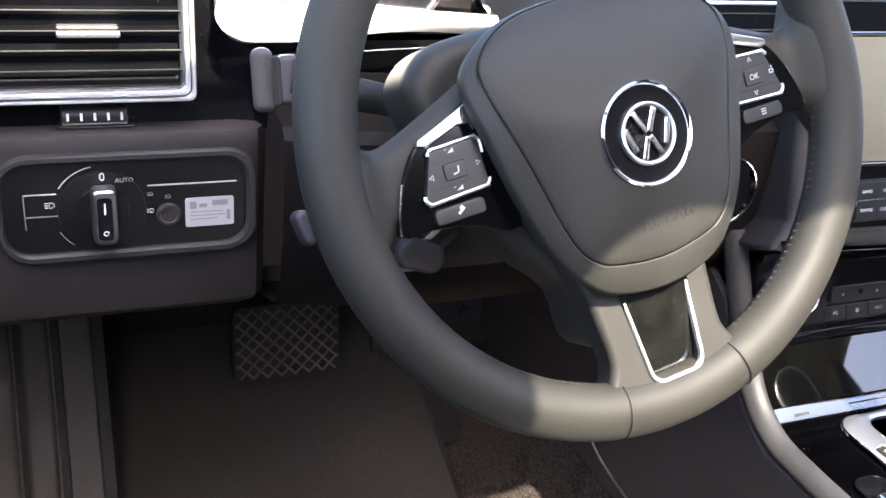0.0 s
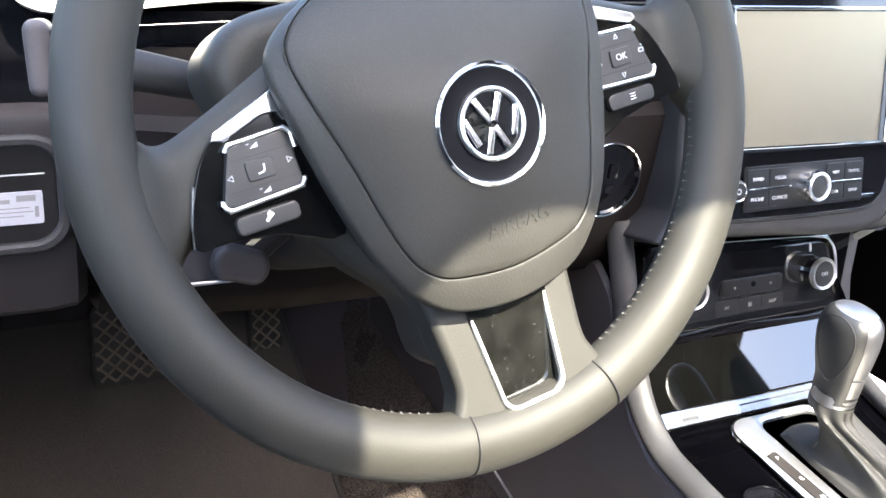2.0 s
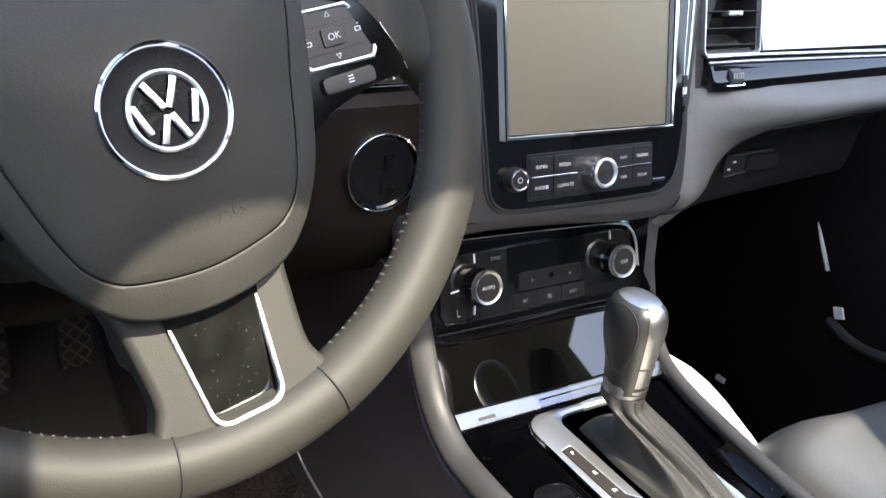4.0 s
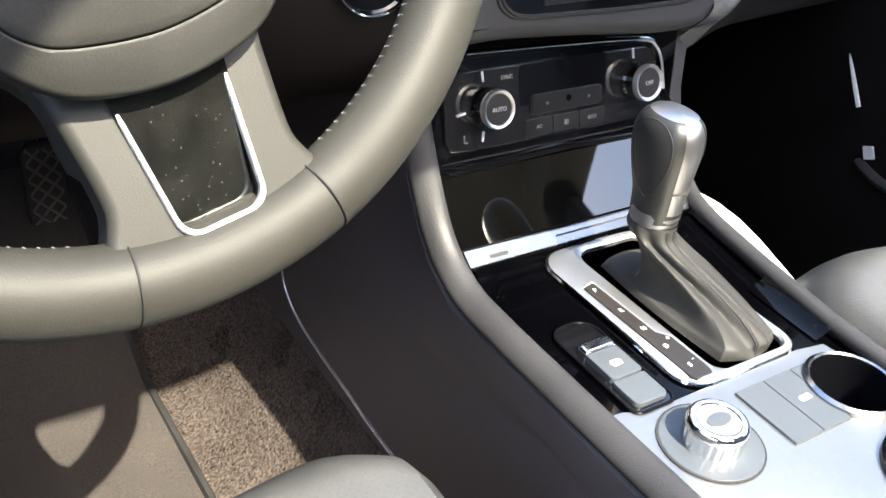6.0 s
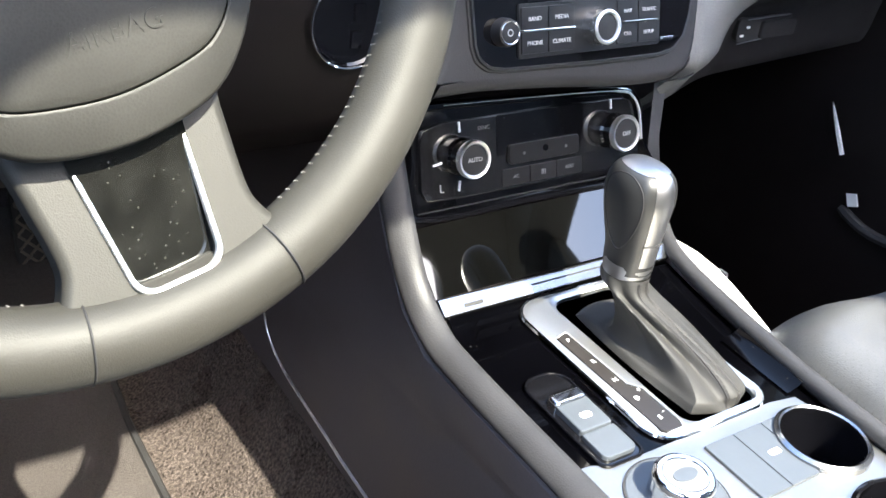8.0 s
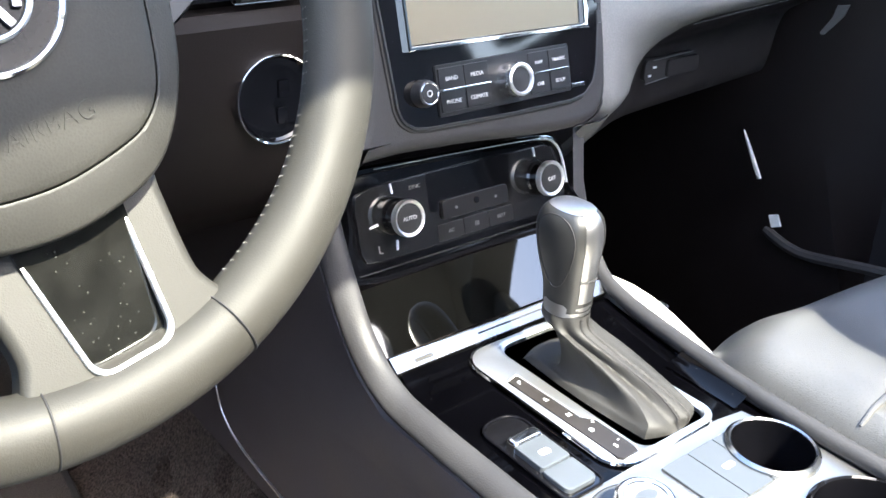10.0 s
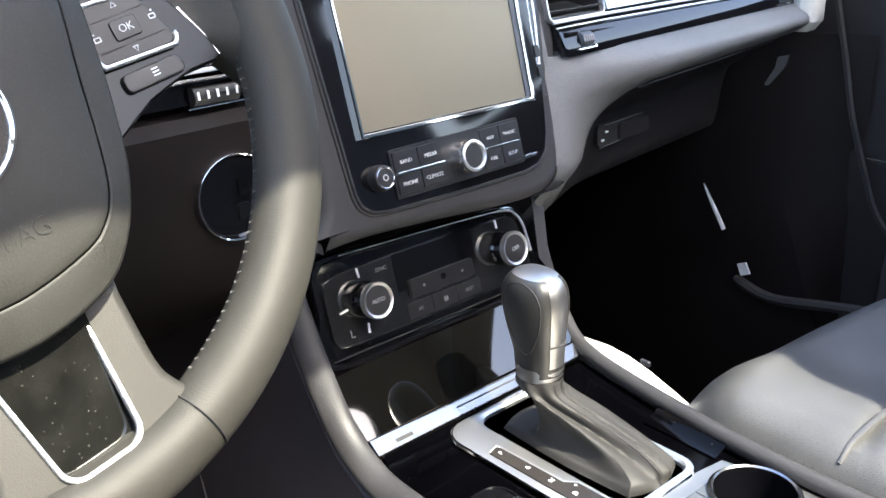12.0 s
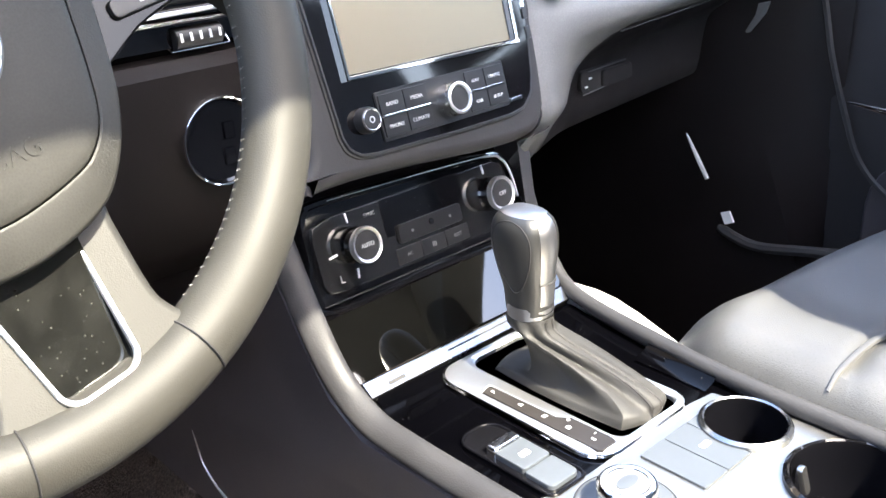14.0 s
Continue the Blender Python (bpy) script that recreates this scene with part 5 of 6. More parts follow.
xs = [0.533, 0.541, 0.5455, 0.548, 0.5505, 0.5535, 0.562, 0.575, 0.585, 0.60, 0.6125, 0.625, 0.6375, 0.65, 0.665, 0.68, 0.72, 0.78, 0.86, 0.90, 0.918, 0.926, 0.931]
rows = []
for x in xs:
    t = max(0.0, min(1.0, (0.685 - x) / 0.15))
    t = t * t * (3 - 2 * t)
    e = max(0.0, (x - 0.915) / 0.016)
    k = max(0.0, (x - 0.56) / 0.37)
    row = []
    tuck = 0.004 * max(0.0, (0.541 - x) / 0.008)
    for y, z in rprof(x):
        if z < 0.709:
            flat = 0.7540 + 0.3 * (z - 0.676) + tuck
            if z < 0.61:
                flat += (0.61 - z) * 1.2
            y = y * (1 - t) + flat * t
            y += 0.010 * e * e
        else:
            u = max(0.0, min(1.0, (0.5535 - x) / 0.008))
            y = y * (1 - u) + (0.7540 + 0.3 * (z - 0.676) + tuck) * u
        low_ = max(0.0, min(1.0, (0.702 - z) / 0.03))
        row.append((x, y, z + 0.016 * k * low_ - 0.004 * max(0.0, 1 - k) * min(1.0, max(0.0, (z - 0.69) / 0.012))))
    rows.append(row)
cut_at = next(k for k, p in enumerate(rows[9]) if p[2] < 0.668)
last_at = len(rows[0]) - 1
def resampled(row, a, b, n):
    """n + 1 points of a row between the places a and b."""
    out = []
    for k in range(n + 1):
        u = min(last_at - 1e-6, a + (b - a) * k / n)
        out.append(tuple(Vector(row[int(u)]).lerp(Vector(row[int(u) + 1]), u - int(u))))
    return out
def pad_end(x):
    """Place along a row at which the soft pad gives way to the lower panel, coloured dark for its shade."""
    f = max(0.0, min(1.0, (0.668 - x) / 0.085))
    return cut_at + (last_at - cut_at) * (f ** 1.6)
# Pad paler than the stack's plastic: its stronger light is in the colour.
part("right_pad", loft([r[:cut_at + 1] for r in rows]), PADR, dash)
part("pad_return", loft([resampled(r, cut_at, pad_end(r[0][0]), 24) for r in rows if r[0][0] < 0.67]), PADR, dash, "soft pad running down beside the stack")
# Dark colour here paints the shade below the pad.
part("glove_surround", loft([resampled(r, pad_end(r[0][0]), last_at, 24) for r in rows if r[0][0] > 0.58]), DASHL, dash, "lower dash panel, its shade painted as dark colour")
part("stack_cheek", loft([[(0.528, 0.735, 0.60), (0.545, 0.742, 0.60), (0.60, 0.80, 0.60)], [(0.528, 0.765, 0.585), (0.549, 0.772, 0.585), (0.575, 0.84, 0.585)], [(0.535, 0.762, 0.53), (0.556, 0.770, 0.53), (0.578, 0.84, 0.53)], [(0.545, 0.752, 0.47), (0.568, 0.76, 0.47), (0.585, 0.84, 0.47)], [(0.545, 0.76, 0.30), (0.575, 0.77, 0.30), (0.59, 0.84, 0.30)], [(0.545, 0.78, 0.10), (0.575, 0.79, 0.10), (0.59, 0.84, 0.10)]]), DASH, dash)
part("black_strip", loft([[(x, 0.7560 + 0.0150 * k / 6 - 0.0035 * math.sin(math.pi * k / 6), z0 + zt * k / 6) for k in range(7)] for x, z0, zt in ((0.5590, 0.7062, 0.0250), (0.5605, 0.7048, 0.0264), (0.564, 0.7042, 0.0269), (0.60, 0.7045, 0.0268), (0.75, 0.7058, 0.0245), (0.926, 0.7070, 0.0215))], thick=0.006), PIANO, dash, "glossy black strip")
for dz, r_ in ((0.0, 0.0017), (-0.0042, 0.0008)):
    part("strip_line", tube([(0.556, 0.7685 + dz, 0.7322 + dz), (0.61, 0.7685 + dz, 0.7325 + dz), (0.75, 0.7685 + dz, 0.7310 + dz), (0.930, 0.7685 + dz, 0.7285 + dz)], r_, 6), TRIMW, dash, "chrome line")
part("decor_strip", loft([[(x, 0.771 + 0.030 * k / 5, 0.7345 + 0.065 * k / 5) for k in range(6)] for x in (0.625, 0.68, 0.76, 0.872)], thick=0.005), ALU, dash, "brushed silver decor strip")
air_vent("right_centre_vent", 0.5890, 0.781, 0.7685, 0.074, 0.076, 16, "black air vent with chrome frame, beside the screen", 5, True, 0.0022)
air_vent("passenger_vent", 0.908, 0.781, 0.7650, 0.070, 0.074, 16, "black air vent with chrome frame, by the passenger door", 5, True, 0.0022)
thumb_wheel(0.588, 0.7625, 0.7150, 20, 0.015)
thumb_wheel(0.905, 0.7635, 0.7165, 20, 0.015)
glove = thing("glove_box", None, "dark glove box lid with a recessed latch", "glove box")
part("lid_seam", tube([tuple(Vector(resampled(r, cut_at + 2.0, cut_at + 2.5, 1)[0]) + Vector((0, -0.0006, -0.0004))) for r in rows if 0.66 < r[0][0] < 0.91], 0.0008, 6), DASH, glove, "thin grey lid edge")
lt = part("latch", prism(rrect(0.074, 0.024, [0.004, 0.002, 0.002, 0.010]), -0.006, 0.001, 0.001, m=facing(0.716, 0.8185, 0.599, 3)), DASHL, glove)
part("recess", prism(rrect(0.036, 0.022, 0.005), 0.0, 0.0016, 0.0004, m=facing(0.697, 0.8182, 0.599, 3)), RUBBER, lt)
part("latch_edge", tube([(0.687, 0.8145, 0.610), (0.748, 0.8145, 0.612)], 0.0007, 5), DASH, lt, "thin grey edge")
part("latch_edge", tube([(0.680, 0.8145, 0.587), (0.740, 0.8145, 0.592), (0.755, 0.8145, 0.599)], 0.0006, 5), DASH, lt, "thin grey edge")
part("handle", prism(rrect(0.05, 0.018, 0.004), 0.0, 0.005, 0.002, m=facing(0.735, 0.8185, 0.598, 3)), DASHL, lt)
for k in range(2):
    part("lock_mark", box(0.684 + 0.006 * k, 0.688 + 0.006 * k, 0.8150, 0.8165, 0.593 + 0.008 * k, 0.595 + 0.008 * k, 0.0003), WHITE, lt)
part("end_cap", loft([[(0.950, 0.800, z), (0.931, 0.752, z), (0.935, 0.745, z), (0.945, 0.740, z), (0.965, 0.741, z), (0.990, 0.755, z), (1.02, 0.79, z), (1.06, 0.86, z)] for z in (0.84, 0.80, 0.74, 0.70, 0.688)] + [[(0.950, 0.800, 0.676), (0.934, 0.760, 0.678), (0.938, 0.755, 0.677), (0.948, 0.750, 0.676), (0.967, 0.751, 0.676), (0.992, 0.764, 0.676), (1.02, 0.80, 0.676), (1.06, 0.87, 0.676)]]), ENDP, dash, "pale end panel")
part("under_dash", box(0.58, 0.98, 0.90, 1.45, 0.535, 0.56, 0.004), HARD, dash)
part("under_dash_left", box(-0.50, 0.30, 0.92, 1.45, 0.52, 0.545, 0.004), HARD, dash)
# ---- centre console ----
con = thing("centre_console", None, "glossy black centre console with silver trim between the seats", "centre console")
LEFT = smooth_loop([(0.286, 0.795, 0.605), (0.284, 0.772, 0.560), (0.283, 0.745, 0.512), (0.282, 0.715, 0.473), (0.280, 0.680, 0.4535), (0.278, 0.640, 0.4495), (0.278, 0.56, 0.4495), (0.279, 0.46, 0.451), (0.280, 0.20, 0.455)], 5, False)
def rail_section(i):
    """The padded rail's section at the path's point i: a broad band, rounded at the deck and creased at its outer edge."""
    p, q = LEFT[max(0, i - 1)], LEFT[min(len(LEFT) - 1, i + 1)]
    d = (q - p).normalized()
    n = Vector((0, d.z, -d.y)) if d.y < 0 else Vector((0, -d.z, d.y))
    n = n if n.z > 0 else -n
    return [(0.2905 - 0.62 * u, LEFT[i].y + n.y * v, LEFT[i].z + n.z * v) for u, v in ((0.000, -0.010), (0.0003, 0.003), (0.0018, 0.0068), (0.0055, 0.0094), (0.012, 0.0102), (0.021, 0.0086), (0.028, 0.0054), (0.0325, 0.0016), (0.0342, -0.0012), (0.0338, -0.0032), (0.0300, -0.0060))]
part("left_rail", loft([rail_section(i) for i in range(len(LEFT))]), STACKM, con, "broad padded rail with a creased edge")
def rail_top(y):
    for (ya, za), (yb, zb) in zip(((1.30, 0.56), (0.80, 0.56), (0.775, 0.545), (0.745, 0.495), (0.715, 0.458), (0.68, 0.440)), ((0.80, 0.56), (0.775, 0.545), (0.745, 0.495), (0.715, 0.458), (0.68, 0.440), (0.0, 0.440))):
        if ya >= y >= yb:
            return za + (zb - za) * (ya - y) / (ya - yb)
part("side_panel", loft([[(0.276, y, rail_top(y) + 0.004), (0.2708, y, rail_top(y) + 0.001), (0.2712, y, rail_top(y) - 0.012), (0.2750, y, 0.5 * (rail_top(y) - 0.022) + 0.200), (0.2790, y, 0.379 + 0.13 * (0.745 - y)), (0.2845, y, 0.367 + 0.13 * (0.745 - y)), (0.2875, y, 0.29), (0.2900, y, 0.205)] for y in (1.30, 1.1, 0.95, 0.88, 0.84, 0.80, 0.785, 0.775, 0.76, 0.745, 0.73, 0.715, 0.70, 0.68, 0.66, 0.62, 0.55, 0.45, 0.3, 0.1, 0.0)]), SIDEM, con)
TL = smooth_loop([(0.2880, 0.992, 0.34), (0.2885, 0.983, 0.285), (0.2890, 0.971, 0.256), (0.2890, 0.930, 0.237), (0.2890, 0.833, 0.2275), (0.2890, 0.773, 0.2225), (0.2890, 0.50, 0.214), (0.2890, 0.20, 0.208)], 5, False)
part("trim_line", tube(TL, 0.0019, 6), TRIMW, con, "thin bright trim line")
part("side_skirt", loft([[(0.2930, y, 0.30), (0.2930, y, 0.22), (0.305, y, 0.16), (0.335, y, 0.10)] for y in (1.30, 0.95, 0.80, 0.5, 0.0)]), RUBBER, con)
structure("tunnel_carpet", loft([[(0.168, y, 0.103), (0.19, y, 0.108), (0.22, y, 0.126), (0.25, y, 0.155), (0.275, y, 0.187), (0.292, y, 0.212)] for y in (0.45, 0.7, 0.95, 1.2, 1.45)]), PILE, "brown-grey carpet beside the console", "carpet")
RIGHT = smooth_loop([(0.556, 0.775, 0.505), (0.546, 0.745, 0.480), (0.530, 0.712, 0.466), (0.517, 0.675, 0.463), (0.507, 0.630, 0.463), (0.499, 0.58, 0.463), (0.493, 0.53, 0.463), (0.490, 0.47, 0.463), (0.490, 0.40, 0.463), (0.490, 0.20, 0.463)], 5, False)
part("right_rail", tube(RIGHT, 0.0068, 12), STACKM, con, "padded rail")
part("right_side", loft([[(p.x + 0.004, p.y, p.z + 0.002), (p.x + 0.012, p.y + 0.002, p.z - 0.018), (p.x + 0.02, p.y + 0.01, p.z - 0.07), (p.x + 0.02, p.y + 0.02, 0.10)] for p in RIGHT]), HARD, con)
# Near-white colour paints the sunlight on the console's right flank.
part("sunlit_flank", loft([[(xi, y, 0.4435), ((xi + xo) / 2, y, 0.4432), (xo - 0.005, y, 0.441), (xo, y, 0.434), (xo + 0.002, y, 0.40)] for xi, xo, y in ((0.545, 0.576, 0.755), (0.534, 0.582, 0.712), (0.527, 0.579, 0.685), (0.520, 0.5700, 0.654), (0.508, 0.5480, 0.596), (0.504, 0.518, 0.565))]), STRIPM, con, "ledge on the console flank, sunlight painted in as pale colour")
# top deck, cut round the parts that sink into it
top = ccw([(0.286, 0.20), (0.487, 0.20), (0.487, 0.48), (0.491, 0.54), (0.499, 0.60), (0.508, 0.65), (0.516, 0.692), (0.300, 0.698), (0.290, 0.672), (0.287, 0.62)])
CUPS = ((0.4530, 0.4830, 0.0285), (0.4430, 0.3980, 0.0420))
def bores(d=0.0):
    return [lathe([(r + d, 0.30), (r + d, 0.50)], 52, m=Matrix.Translation((cx, cy, 0))) for cx, cy, r in CUPS]
deck = part("deck", cut(prism(top, 0.37, 0.4555, 0.001), bores()), DECKM, con, "glossy black deck with fine dust")
# sloped ashtray cover with its silver strip
AF = Matrix.Translation((0.298, 0.6985, 0.4585)) @ Euler((radians(43.7), 0, 0)).to_matrix().to_4x4()
ash = thing("ashtray_cover", AF, "glossy black sloped storage cover with a silver strip", "storage cover")
part("cover", loft([[(-0.003 - 0.004 * v / 0.066 + (0.225 + 0.014 * v / 0.066) * i / 24, v, 0.0010 - 0.0050 * (2 * i / 24 - 1) ** 2) for i in range(25)] for v in [0.0118 + 0.0027 * j for j in range(21)]], thick=-0.004), LACQ, ash)
STRIP_ = Matrix.Translation((0, 0, 0.0012)) @ Euler((radians(-14), 0, 0)).to_matrix().to_4x4()
sil = part("strip", prism(ccw([(-0.0035, -0.003), (0.221, -0.003), (0.222, 0.0105), (-0.003, 0.0112)]), -0.004, 0.0022, 0.0008, m=STRIP_), STRIPS, ash, "silver strip")
part("strip_groove", box(0.079, 0.176, 0.0035, 0.0050, 0.0016, 0.0026, 0.0003, m=STRIP_), RUBBER, sil)
part("strip_catch", box(0.016, 0.032, 0.0005, 0.0035, 0.0016, 0.0026, 0.0004, m=STRIP_), RUBBER, sil)
part("lamp", lathe([(0.0013, 0.0), (0.0012, 0.0006), (0.0002, 0.0006)], 10, m=Matrix.Translation((0.042, 0.034, 0))), AMBER, ash, "small orange light")
part("scratch", tube([(0.058, 0.040, 0.0002), (0.060, 0.046, 0.0002), (0.061, 0.052, 0.0002)], 0.0003, 4), GREYL, ash)
part("scratch", tube([(0.040, 0.016, 0.0002), (0.048, 0.012, 0.0002)], 0.0004, 4), GREYL, ash)

# gear surround
GP = [(p[0], p[1]) for p in rrect(0.106, 0.162, [0.016, 0.020, 0.022, 0.020], 6, 0.402, 0.608)]
gear = thing("gear_surround", None, "silver gear lever surround with a dark selector window", "gear surround")
GB = [(p[0], p[1]) for p in rrect(0.068, 0.149, [0.010, 0.012, 0.014, 0.012], 6, 0.4135, 0.6065)]
part("plate", ringplate(ccw(GP), ccw(GB), 0.452, 0.4605, bevel=0.002), GEARM, gear)
part("chrome_edge", tube([(p[0], p[1], 0.4572) for p in GP], 0.0018, 6, closed=True), BRIGHT, gear, "bright chrome edge")
part("well", prism(ccw(GB), 0.452, 0.4555, 0.0003), RUBBER, gear)
win = ccw([(0.3545, 0.640), (0.3560, 0.6425), (0.3635, 0.6425), (0.3650, 0.641), (0.3672, 0.580), (0.3740, 0.572), (0.3745, 0.536), (0.3725, 0.532), (0.3590, 0.532), (0.3562, 0.535)])
part("window_edge", tube([(x_, y_, 0.4612) for x_, y_ in ((0.3545, 0.6405), (0.3640, 0.6432), (0.3656, 0.641), (0.3678, 0.580), (0.3746, 0.572), (0.3751, 0.536))], 0.0007, 5), TRIMW, gear, "bright edge of the selector window")
wnd = part("selector_window", prism(win, 0.458, 0.4613, 0.0006), SMOKE, gear, "smoked selector window")
for s_, y, x in (("P", 0.634, 0.3600), ("R", 0.608, 0.3612), ("N", 0.586, 0.3620), ("D", 0.565, 0.3630), ("S", 0.544, 0.3640)):
    text("lettering", s_, 0.0052, Matrix.Translation((x, y, 0.4616)), WHITE, wnd)
for y, s_ in ((0.575, "+"), (0.552, "-")):
    text("lettering", s_, 0.0055, Matrix.Translation((0.3700, y - 0.004, 0.4616)), WHITE, wnd)

# gear lever
lev = thing("gear_lever", None, "leather-wrapped automatic gear lever with chrome collar and gaiter", "gear lever")
def ring2(cx, cy, z, rx, ry, n=28, lean=0.0, sq=0.0):
    out = []
    for i in range(n):
        a = 2 * math.pi * i / n
        c, s = math.cos(a), math.sin(a)
        k = 1 / max(abs(c), abs(s)) ** sq if sq else 1.0
        out.append((cx + rx * c * k, cy + ry * s * k, z + lean * s))
    return out
GX, GY = 0.3990, 0.6330
N_G = 72
gait = [ring2(0.4175, 0.602, 0.4560, 0.0298, 0.068, N_G, 0, 0.66), ring2(0.4185, 0.599, 0.4605, 0.0290, 0.0640, N_G, 0, 0.62), ring2(0.4195, 0.590, 0.4640, 0.0266, 0.0520, N_G, -0.0015, 0.50), ring2(0.4180, 0.5985, 0.475, 0.0218, 0.0430, N_G, 0.001, 0.45), ring2(0.4125, 0.6125, 0.487, 0.0192, 0.0335, N_G, 0.003, 0.28), ring2(0.4045, 0.6245, 0.497, 0.0174, 0.0250, N_G, 0.003, 0.1), ring2(GX, GY - 0.001, 0.505, 0.0168, 0.0196, N_G, 0.002), ring2(GX, GY, 0.514, 0.0164, 0.0180, N_G, 0.0)]
gcols = [smooth_loop(c, 5, False) for c in zip(*gait)]
def crease(a, h):
    """Height of the folds at angle a (degrees) and height h (0 foot, 1 collar): creases that run down from the collar."""
    w = math.sin(math.pi * min(1.0, max(0.0, h))) ** 0.8
    out = 0.0
    for a0, turn, width, amp in ((212, 62, 13, -0.0046), (240, 56, 13, 0.0028), (186, 55, 14, 0.0026), (160, 40, 14, -0.0022), (292, -8, 14, 0.0004), (262, 22, 12, -0.0006), (318, -20, 18, -0.0008), (340, -20, 14, 0.0010)):
        d = (a - (a0 + turn * (1 - h)) + 180) % 360 - 180
        out += amp * math.exp(-(d / width) ** 2)
    return out * w * 1.15
def gaiter_at(a, h, lift=0.0):
    """A point of the gaiter's skin."""
    k = (a % 360) / 360 * N_G
    i0, f = int(k) % N_G, k - int(k)
    n = len(gcols[0]) - 1
    q = min(n - 1e-6, max(0.0, h * n))
    j0, g = int(q), q - int(q)
    p = (gcols[i0][j0] * (1 - g) + gcols[i0][j0 + 1] * g) * (1 - f) + (gcols[(i0 + 1) % N_G][j0] * (1 - g) + gcols[(i0 + 1) % N_G][j0 + 1] * g) * f
    out = Vector((math.cos(radians(a)), math.sin(radians(a)), 0.6)).normalized()
    return p + out * (crease(a, h) + lift)
gskin = loft([[gaiter_at(360 * i / N_G, j / 40) for i in range(N_G)] for j in range(41)], close=True)
gt = part("gaiter", gskin, GAITER, lev, "creased leather gaiter")
for a0, a1 in ((258, 273), (284, 291)):
    part("seam", tube([gaiter_at(a0 + (a1 - a0) * (1 - k / 30), k / 30, 0.0002) for k in range(1, 30)], 0.0007, 6), RUBBER, gt, "sewn seam")
    for off in (-4.0, 4.0):
        st = bmesh.new()
        for k in range(34):
            h0 = 0.03 + 0.94 * k / 34
            spread = off * (0.45 + 0.75 * h0)
            tube([gaiter_at(a0 + (a1 - a0) * (1 - h) + spread, h, 0.0002) for h in (h0, h0 + 0.017)], 0.00055, 4, bm=st)
        tagged(part("stitching", st, RUBBER, gt, "dark stitching"), kind="stuff")
kr = []
for z, dy, rx, ry in ((0.517, 0.0, 0.0158, 0.0172), (0.524, 0.0005, 0.0160, 0.0176), (0.534, 0.001, 0.0163, 0.0186), (0.546, 0.003, 0.0176, 0.0212), (0.558, 0.0045, 0.0190, 0.0236), (0.570, 0.0055, 0.0198, 0.0250), (0.580, 0.006, 0.0194, 0.0244), (0.587, 0.006, 0.0172, 0.0215), (0.5915, 0.006, 0.0130, 0.0160), (0.5930, 0.006, 0.0060, 0.0075)):
    kr.append(ring2(GX, GY + dy, z, rx, ry, 48, 0, 0.20))
kcols = [smooth_loop(c, 3, False) for c in zip(*kr)]
kb = part("knob", loft([list(r) for r in zip(*kcols)], close=True, caps=True), KNOB, lev)
def knob_at(a, q, lift=0.0):
    """A point of the knob's skin at angle a and row q (0 to 1)."""
    k = (a % 360) / 360 * 48
    i0, f = int(k) % 48, k - int(k)
    n = len(kcols[0]) - 1
    u = min(n - 1e-6, max(0.0, q * n))
    j0, g = int(u), u - int(u)
    p = (kcols[i0][j0] * (1 - g) + kcols[i0][j0 + 1] * g) * (1 - f) + (kcols[(i0 + 1) % 48][j0] * (1 - g) + kcols[(i0 + 1) % 48][j0 + 1] * g) * f
    d = Vector((p.x - GX, p.y - GY - 0.004, (p.z - 0.555) * 0.6 if q > 0.6 else 0.0))
    return p + d.normalized() * lift
# satin metal spine on the rear and over the top, grip pads with a sewn outline at the sides
part("spine", loft([[knob_at(a, 0.12 + 0.87 * j / 30, l) for a, l in ((244, -0.001), (245, 0.0005), (258, 0.0008), (270, 0.0009), (282, 0.0008), (295, 0.0005), (296, -0.001))] for j in range(31)]), SPINE, kb, "satin metal spine")
part("crown", loft([[knob_at(360 * i / 48, 0.875 + 0.12 * j / 6, 0.0004) for i in range(48)] for j in range(7)] + [[(GX + 0.0002 * math.cos(i), GY + 0.006 + 0.0002 * math.sin(i), 0.5936) for i in range(48)]], close=True), SPINE, kb, "satin metal crown")
for a0 in (185, 355):
    part("pad_outline", tube([knob_at(a0 + 40 * math.cos(t_ * math.pi / 20) * (1.0 + 0.12 * math.sin(t_ * math.pi / 20)), 0.52 + 0.29 * math.sin(t_ * math.pi / 20), 0.0) for t_ in range(40)], 0.0005, 5, closed=True), RUBBER, kb, "dark pad outline")
part("collar", lathe([(0.0160, 0.0), (0.0170, 0.001), (0.0173, 0.008), (0.0167, 0.0105)], 44, cap=False, m=Matrix.Translation((GX, GY, 0.5125))), SPINE, lev, "satin chrome collar")
part("collar_line", tube([knob_at(a, 0.30, 0.0010) for a in range(242, 300, 4)], 0.0006, 6), RUBBER, lev)

# lower plate with the parking brake, dial, covers and cup holders
low = ccw([(p[0], p[1]) for p in [(0.2885, 0.36), (0.4845, 0.36), (0.4845, 0.470), (0.474, 0.5225), (0.450, 0.5265), (0.348, 0.5265), (0.310, 0.5265), (0.296, 0.5330), (0.2885, 0.5330)]])
part("plate", cut(prism(low, 0.4535, 0.4572, 0.0008), bores()), PLATEM, con, "bright silver plate")
def corner_row(y):
    """A hollow glossy fillet from the deck up to the rail."""
    xr = 0.4885 + 0.13 * max(0.0, y - 0.525)
    w = 0.017 + 0.10 * max(0.0, y - 0.530) * (1 if y < 0.60 else 0)
    return [(xr - w * (1 - math.sin(a)), y, 0.4562 + 0.0115 * (1 - math.cos(a)) + 0.0008) for a in [radians(9 * k) for k in range(11)]]
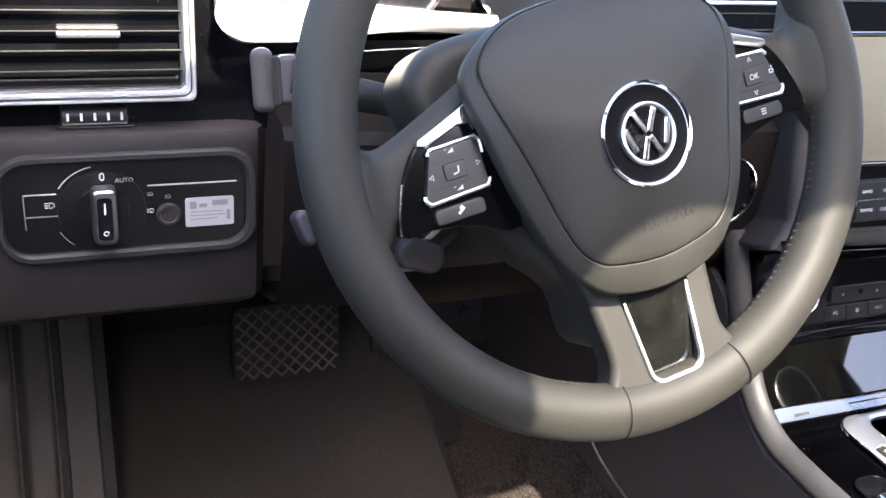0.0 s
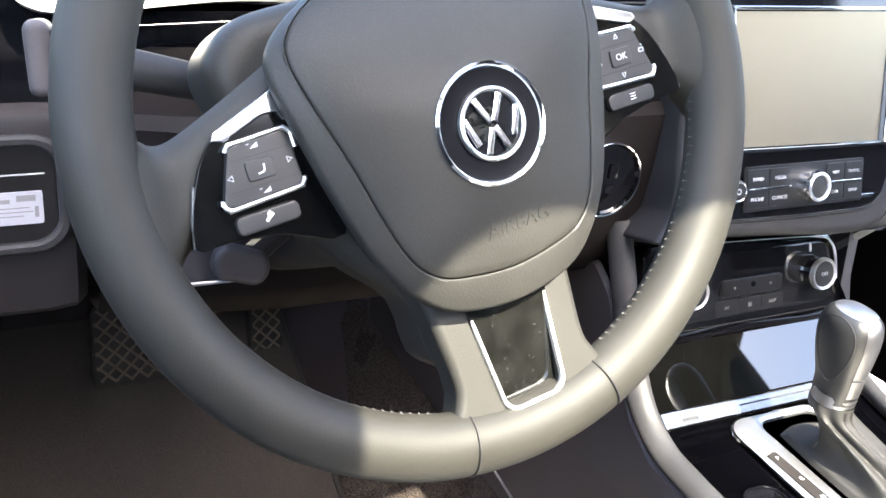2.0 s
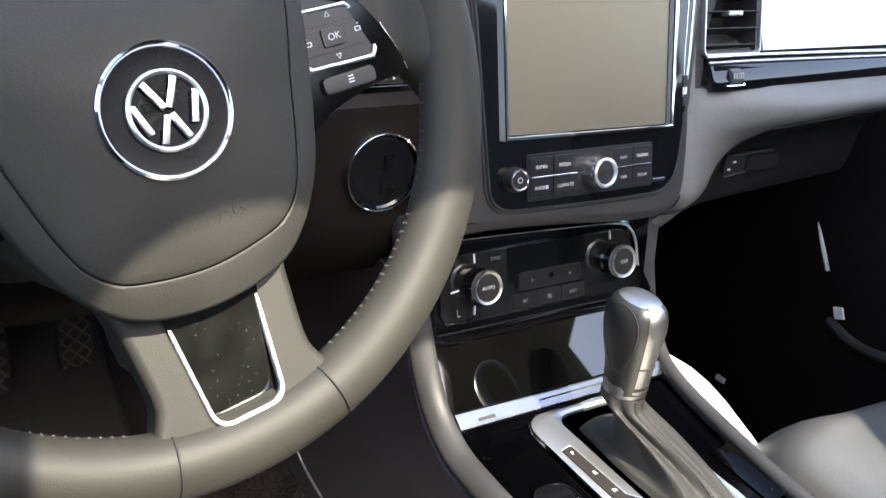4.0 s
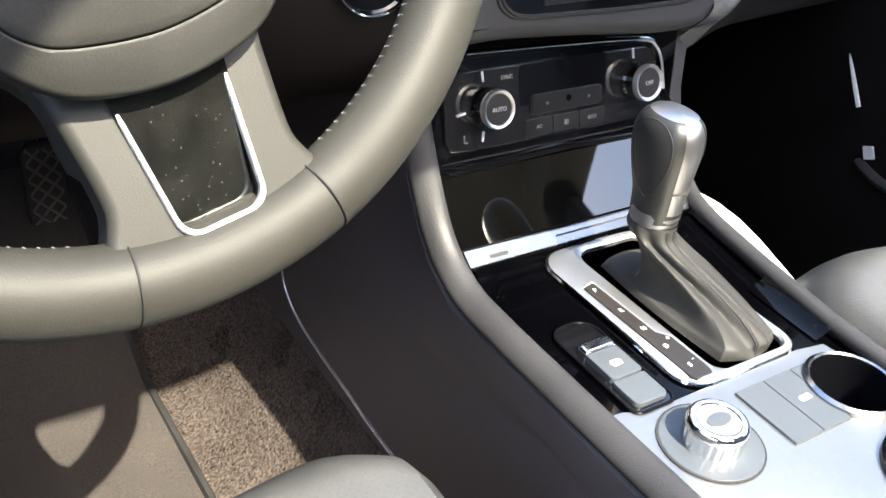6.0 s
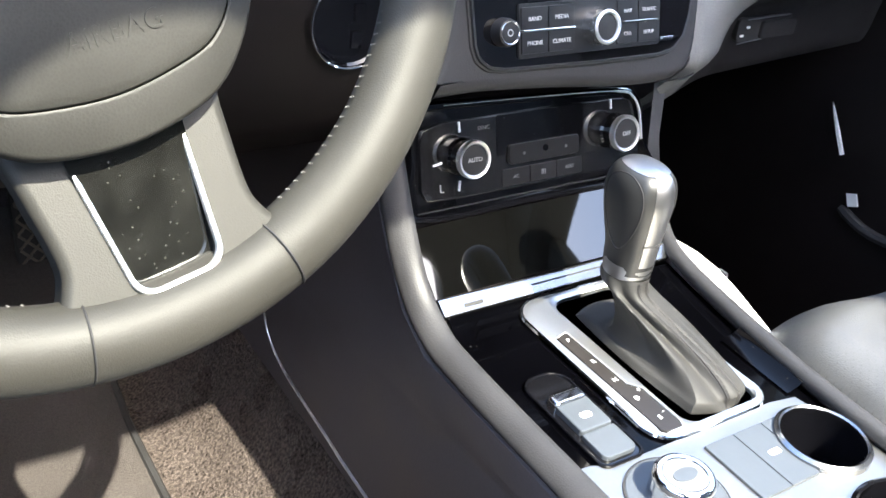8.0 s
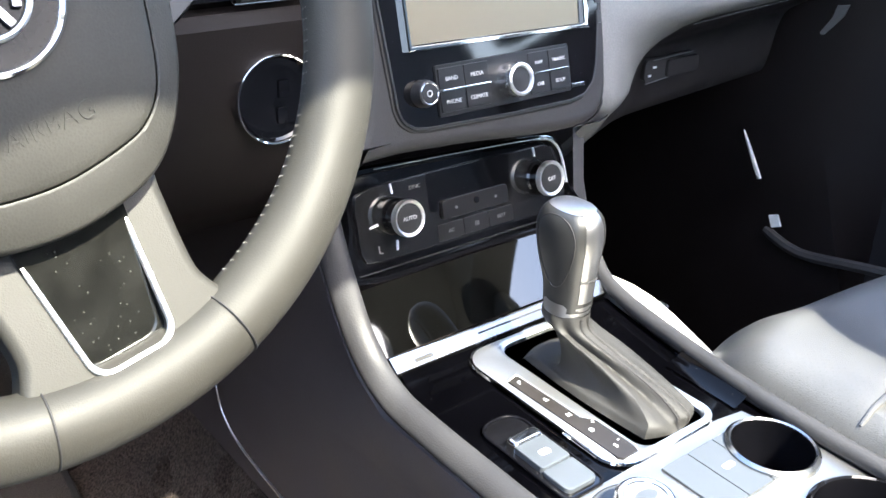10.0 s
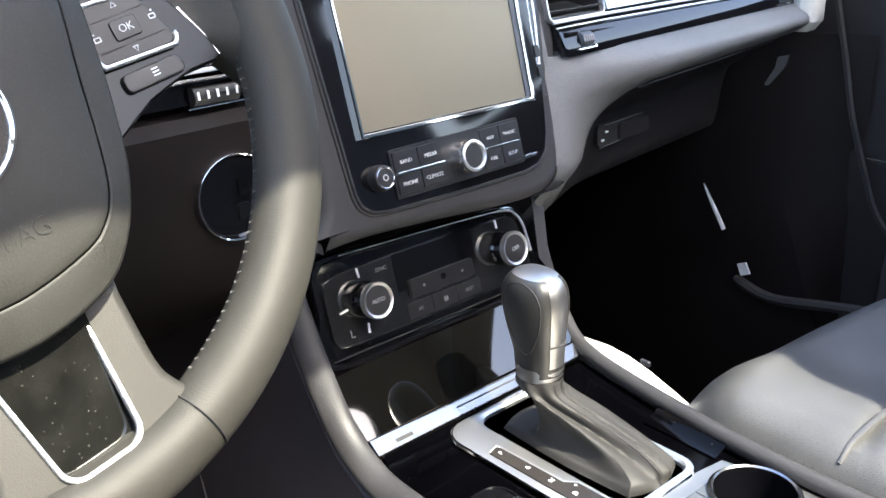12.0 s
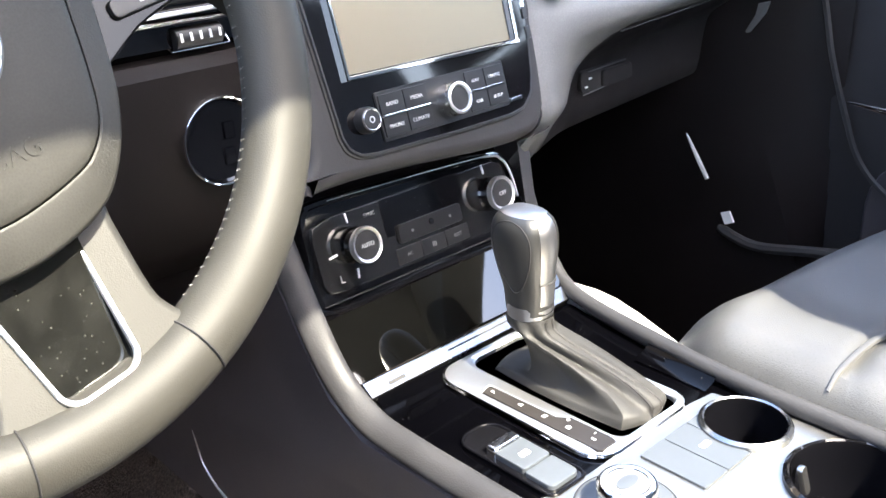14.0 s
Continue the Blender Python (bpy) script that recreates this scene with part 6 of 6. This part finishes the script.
part("corner_trim", loft([corner_row(0.5275 + 0.0055 * k) for k in range(13)]), DECKM, con, "glossy black corner curving up to the rail")
pb = thing("parking_brake_switch", None, "grey parking brake switch in a recessed black tray", "switch")
part("tray", ringplate(ccw(rrect(0.0365, 0.090, [0.007, 0.014, 0.014, 0.007], 5, 0.3185, 0.5700)), ccw(rrect(0.0325, 0.086, [0.006, 0.012, 0.012, 0.006], 5, 0.3185, 0.5700)), 0.452, 0.4590, bevel=0.0006), EMBM, pb)
part("tray_floor", prism(ccw(rrect(0.0325, 0.086, [0.006, 0.012, 0.012, 0.006], 5, 0.3185, 0.5700)), 0.44, 0.4578, 0.0004), PIANO, pb)
bt = part("button", prism(ccw(rrect(0.026, 0.028, 0.003, 4, 0.3190, 0.5680)), 0.455, 0.4625, 0.0015), GREYB, pb)
part("button_lip", prism(ccw(rrect(0.026, 0.011, 0.003, 4, 0.3190, 0.5850)), 0.455, 0.4640, 0.003, 3), CHROME, pb, "bright front edge")
part("icon", ringplate(ccw(rrect(0.0066, 0.0052, 0.0025, 4, 0.3190, 0.566)), ccw(rrect(0.0048, 0.0036, 0.0017, 4, 0.3190, 0.566)), 0.4625, 0.4628, bevel=0.0), WHITE, bt)
part("icon", box(0.3186, 0.3194, 0.5648, 0.5674, 0.4625, 0.4628, 0), WHITE, bt)
for q in (-1, 1):
    part("icon", tube([(0.3190 + q * 0.0043 * math.cos(a), 0.566 + 0.0034 * math.sin(a), 0.4627) for a in (-0.9, -0.45, 0.0, 0.45, 0.9)], 0.00035, 4), WHITE, bt)
part("blank", prism(ccw(rrect(0.027, 0.024, [0.005, 0.002, 0.002, 0.005], 4, 0.3190, 0.5420)), 0.455, 0.4612, 0.0015), GREYB, pb)
dial = thing("drive_dial", Matrix.Translation((0.3270, 0.4890, 0.4572)), "chrome drive-mode dial with a white top on a black base", "dial")
part("base", lathe([(0.0315, 0.0), (0.0315, 0.0012), (0.0305, 0.0018), (0.0190, 0.0020), (0.001, 0.0020)], 44), GREYB, dial)
part("base_gap", lathe([(0.0328, 0.0), (0.0328, 0.0010), (0.0314, 0.0010), (0.0314, 0.0)], 48, cap=False), RUBBER, dial, "dark gap round the dial")
def fluted(z, r, deep):
    return [((r - deep * (k % 4 > 1)) * math.cos(math.pi * k / 48), (r - deep * (k % 4 > 1)) * math.sin(math.pi * k / 48), z) for k in range(96)]
part("knob", loft([fluted(0.001, 0.0186, 0.0), fluted(0.0025, 0.0187, 0.0), fluted(0.0035, 0.0187, 0.0007), fluted(0.0125, 0.0190, 0.0007), fluted(0.0140, 0.0190, 0.0), fluted(0.0170, 0.0188, 0.0), fluted(0.0188, 0.0176, 0.0), fluted(0.0195, 0.0158, 0.0), fluted(0.0190, 0.0138, 0.0), fluted(0.0178, 0.0131, 0.0)], close=True), BRIGHT, dial, "polished chrome ring with fine flutes")
part("cap_mark", lathe([(0.0090, 0.0186), (0.0088, 0.0191), (0.0005, 0.01935)], 28, m=Matrix.Diagonal((1.0, 0.55, 1.0, 1))), GREYB, dial, "grey print on the cap")
part("cap", lathe([(0.0133, 0.016), (0.0132, 0.0184), (0.0005, 0.0190)], 40), DIALC, dial, "pale satin cap")
blkt = thing("switch_block", None, "three flat grey switch covers side by side", "switch block")
for k in range(3):
    if k == 2:
        for yc in (0.5005, 0.4755):
            b2 = part("cover", cut(prism(ccw(rrect(0.0440, 0.0250, 0.001, 3, 0.3956 + 0.0264 * k, yc)), 0.455, 0.4592, 0.0006), bores(0.002)), GREYB, blkt)
    else:
        b2 = part("cover", prism(ccw(rrect(0.0258, 0.0500, 0.001, 3, 0.3865 + 0.0264 * k, 0.4880)), 0.455, 0.4592, 0.0006), GREYB, blkt)
    if k == 1:
        part("icon", prism(ccw(rrect(0.010, 0.0045, 0.0015, 4, 0.4129, 0.4890)), 0.4592, 0.4595, 0), DIMW, b2)
for nm, cx, cy, r in ((("cup_holder",) + c for c in CUPS)):
    cup = thing(nm, Matrix.Translation((cx, cy, 0.4572)), "deep black cup holder with a bright rim" if r < 0.03 else "wide black cup holder with a bright rim and spring tab", "cup holder", "cup holders")
    part("rim", lathe([(r + 0.0036, 0.0), (r + 0.0033, 0.0036), (r + 0.0008, 0.0055), (r - 0.0006, 0.0045), (r - 0.001, 0.0)], 52, cap=False), STRIPS if r < 0.03 else PIANO, cup)
    part("liner", lathe([(r - 0.0016, 0.0032), (r - 0.0019, 0.0), (r - 0.003, -0.055), (r - 0.008, -0.062), (0.0005, -0.063)], 48, cap=False), EMBM, cup)
    if r > 0.03:
        part("spring_tab", prism(rrect(0.008, 0.020, 0.003), 0.0, 0.004, 0.0018, m=Matrix.Translation((-0.006, 0.034, -0.010)) @ Euler((1.3, 0, 0.1)).to_matrix().to_4x4()), SPINE, cup, "pale spring tab")
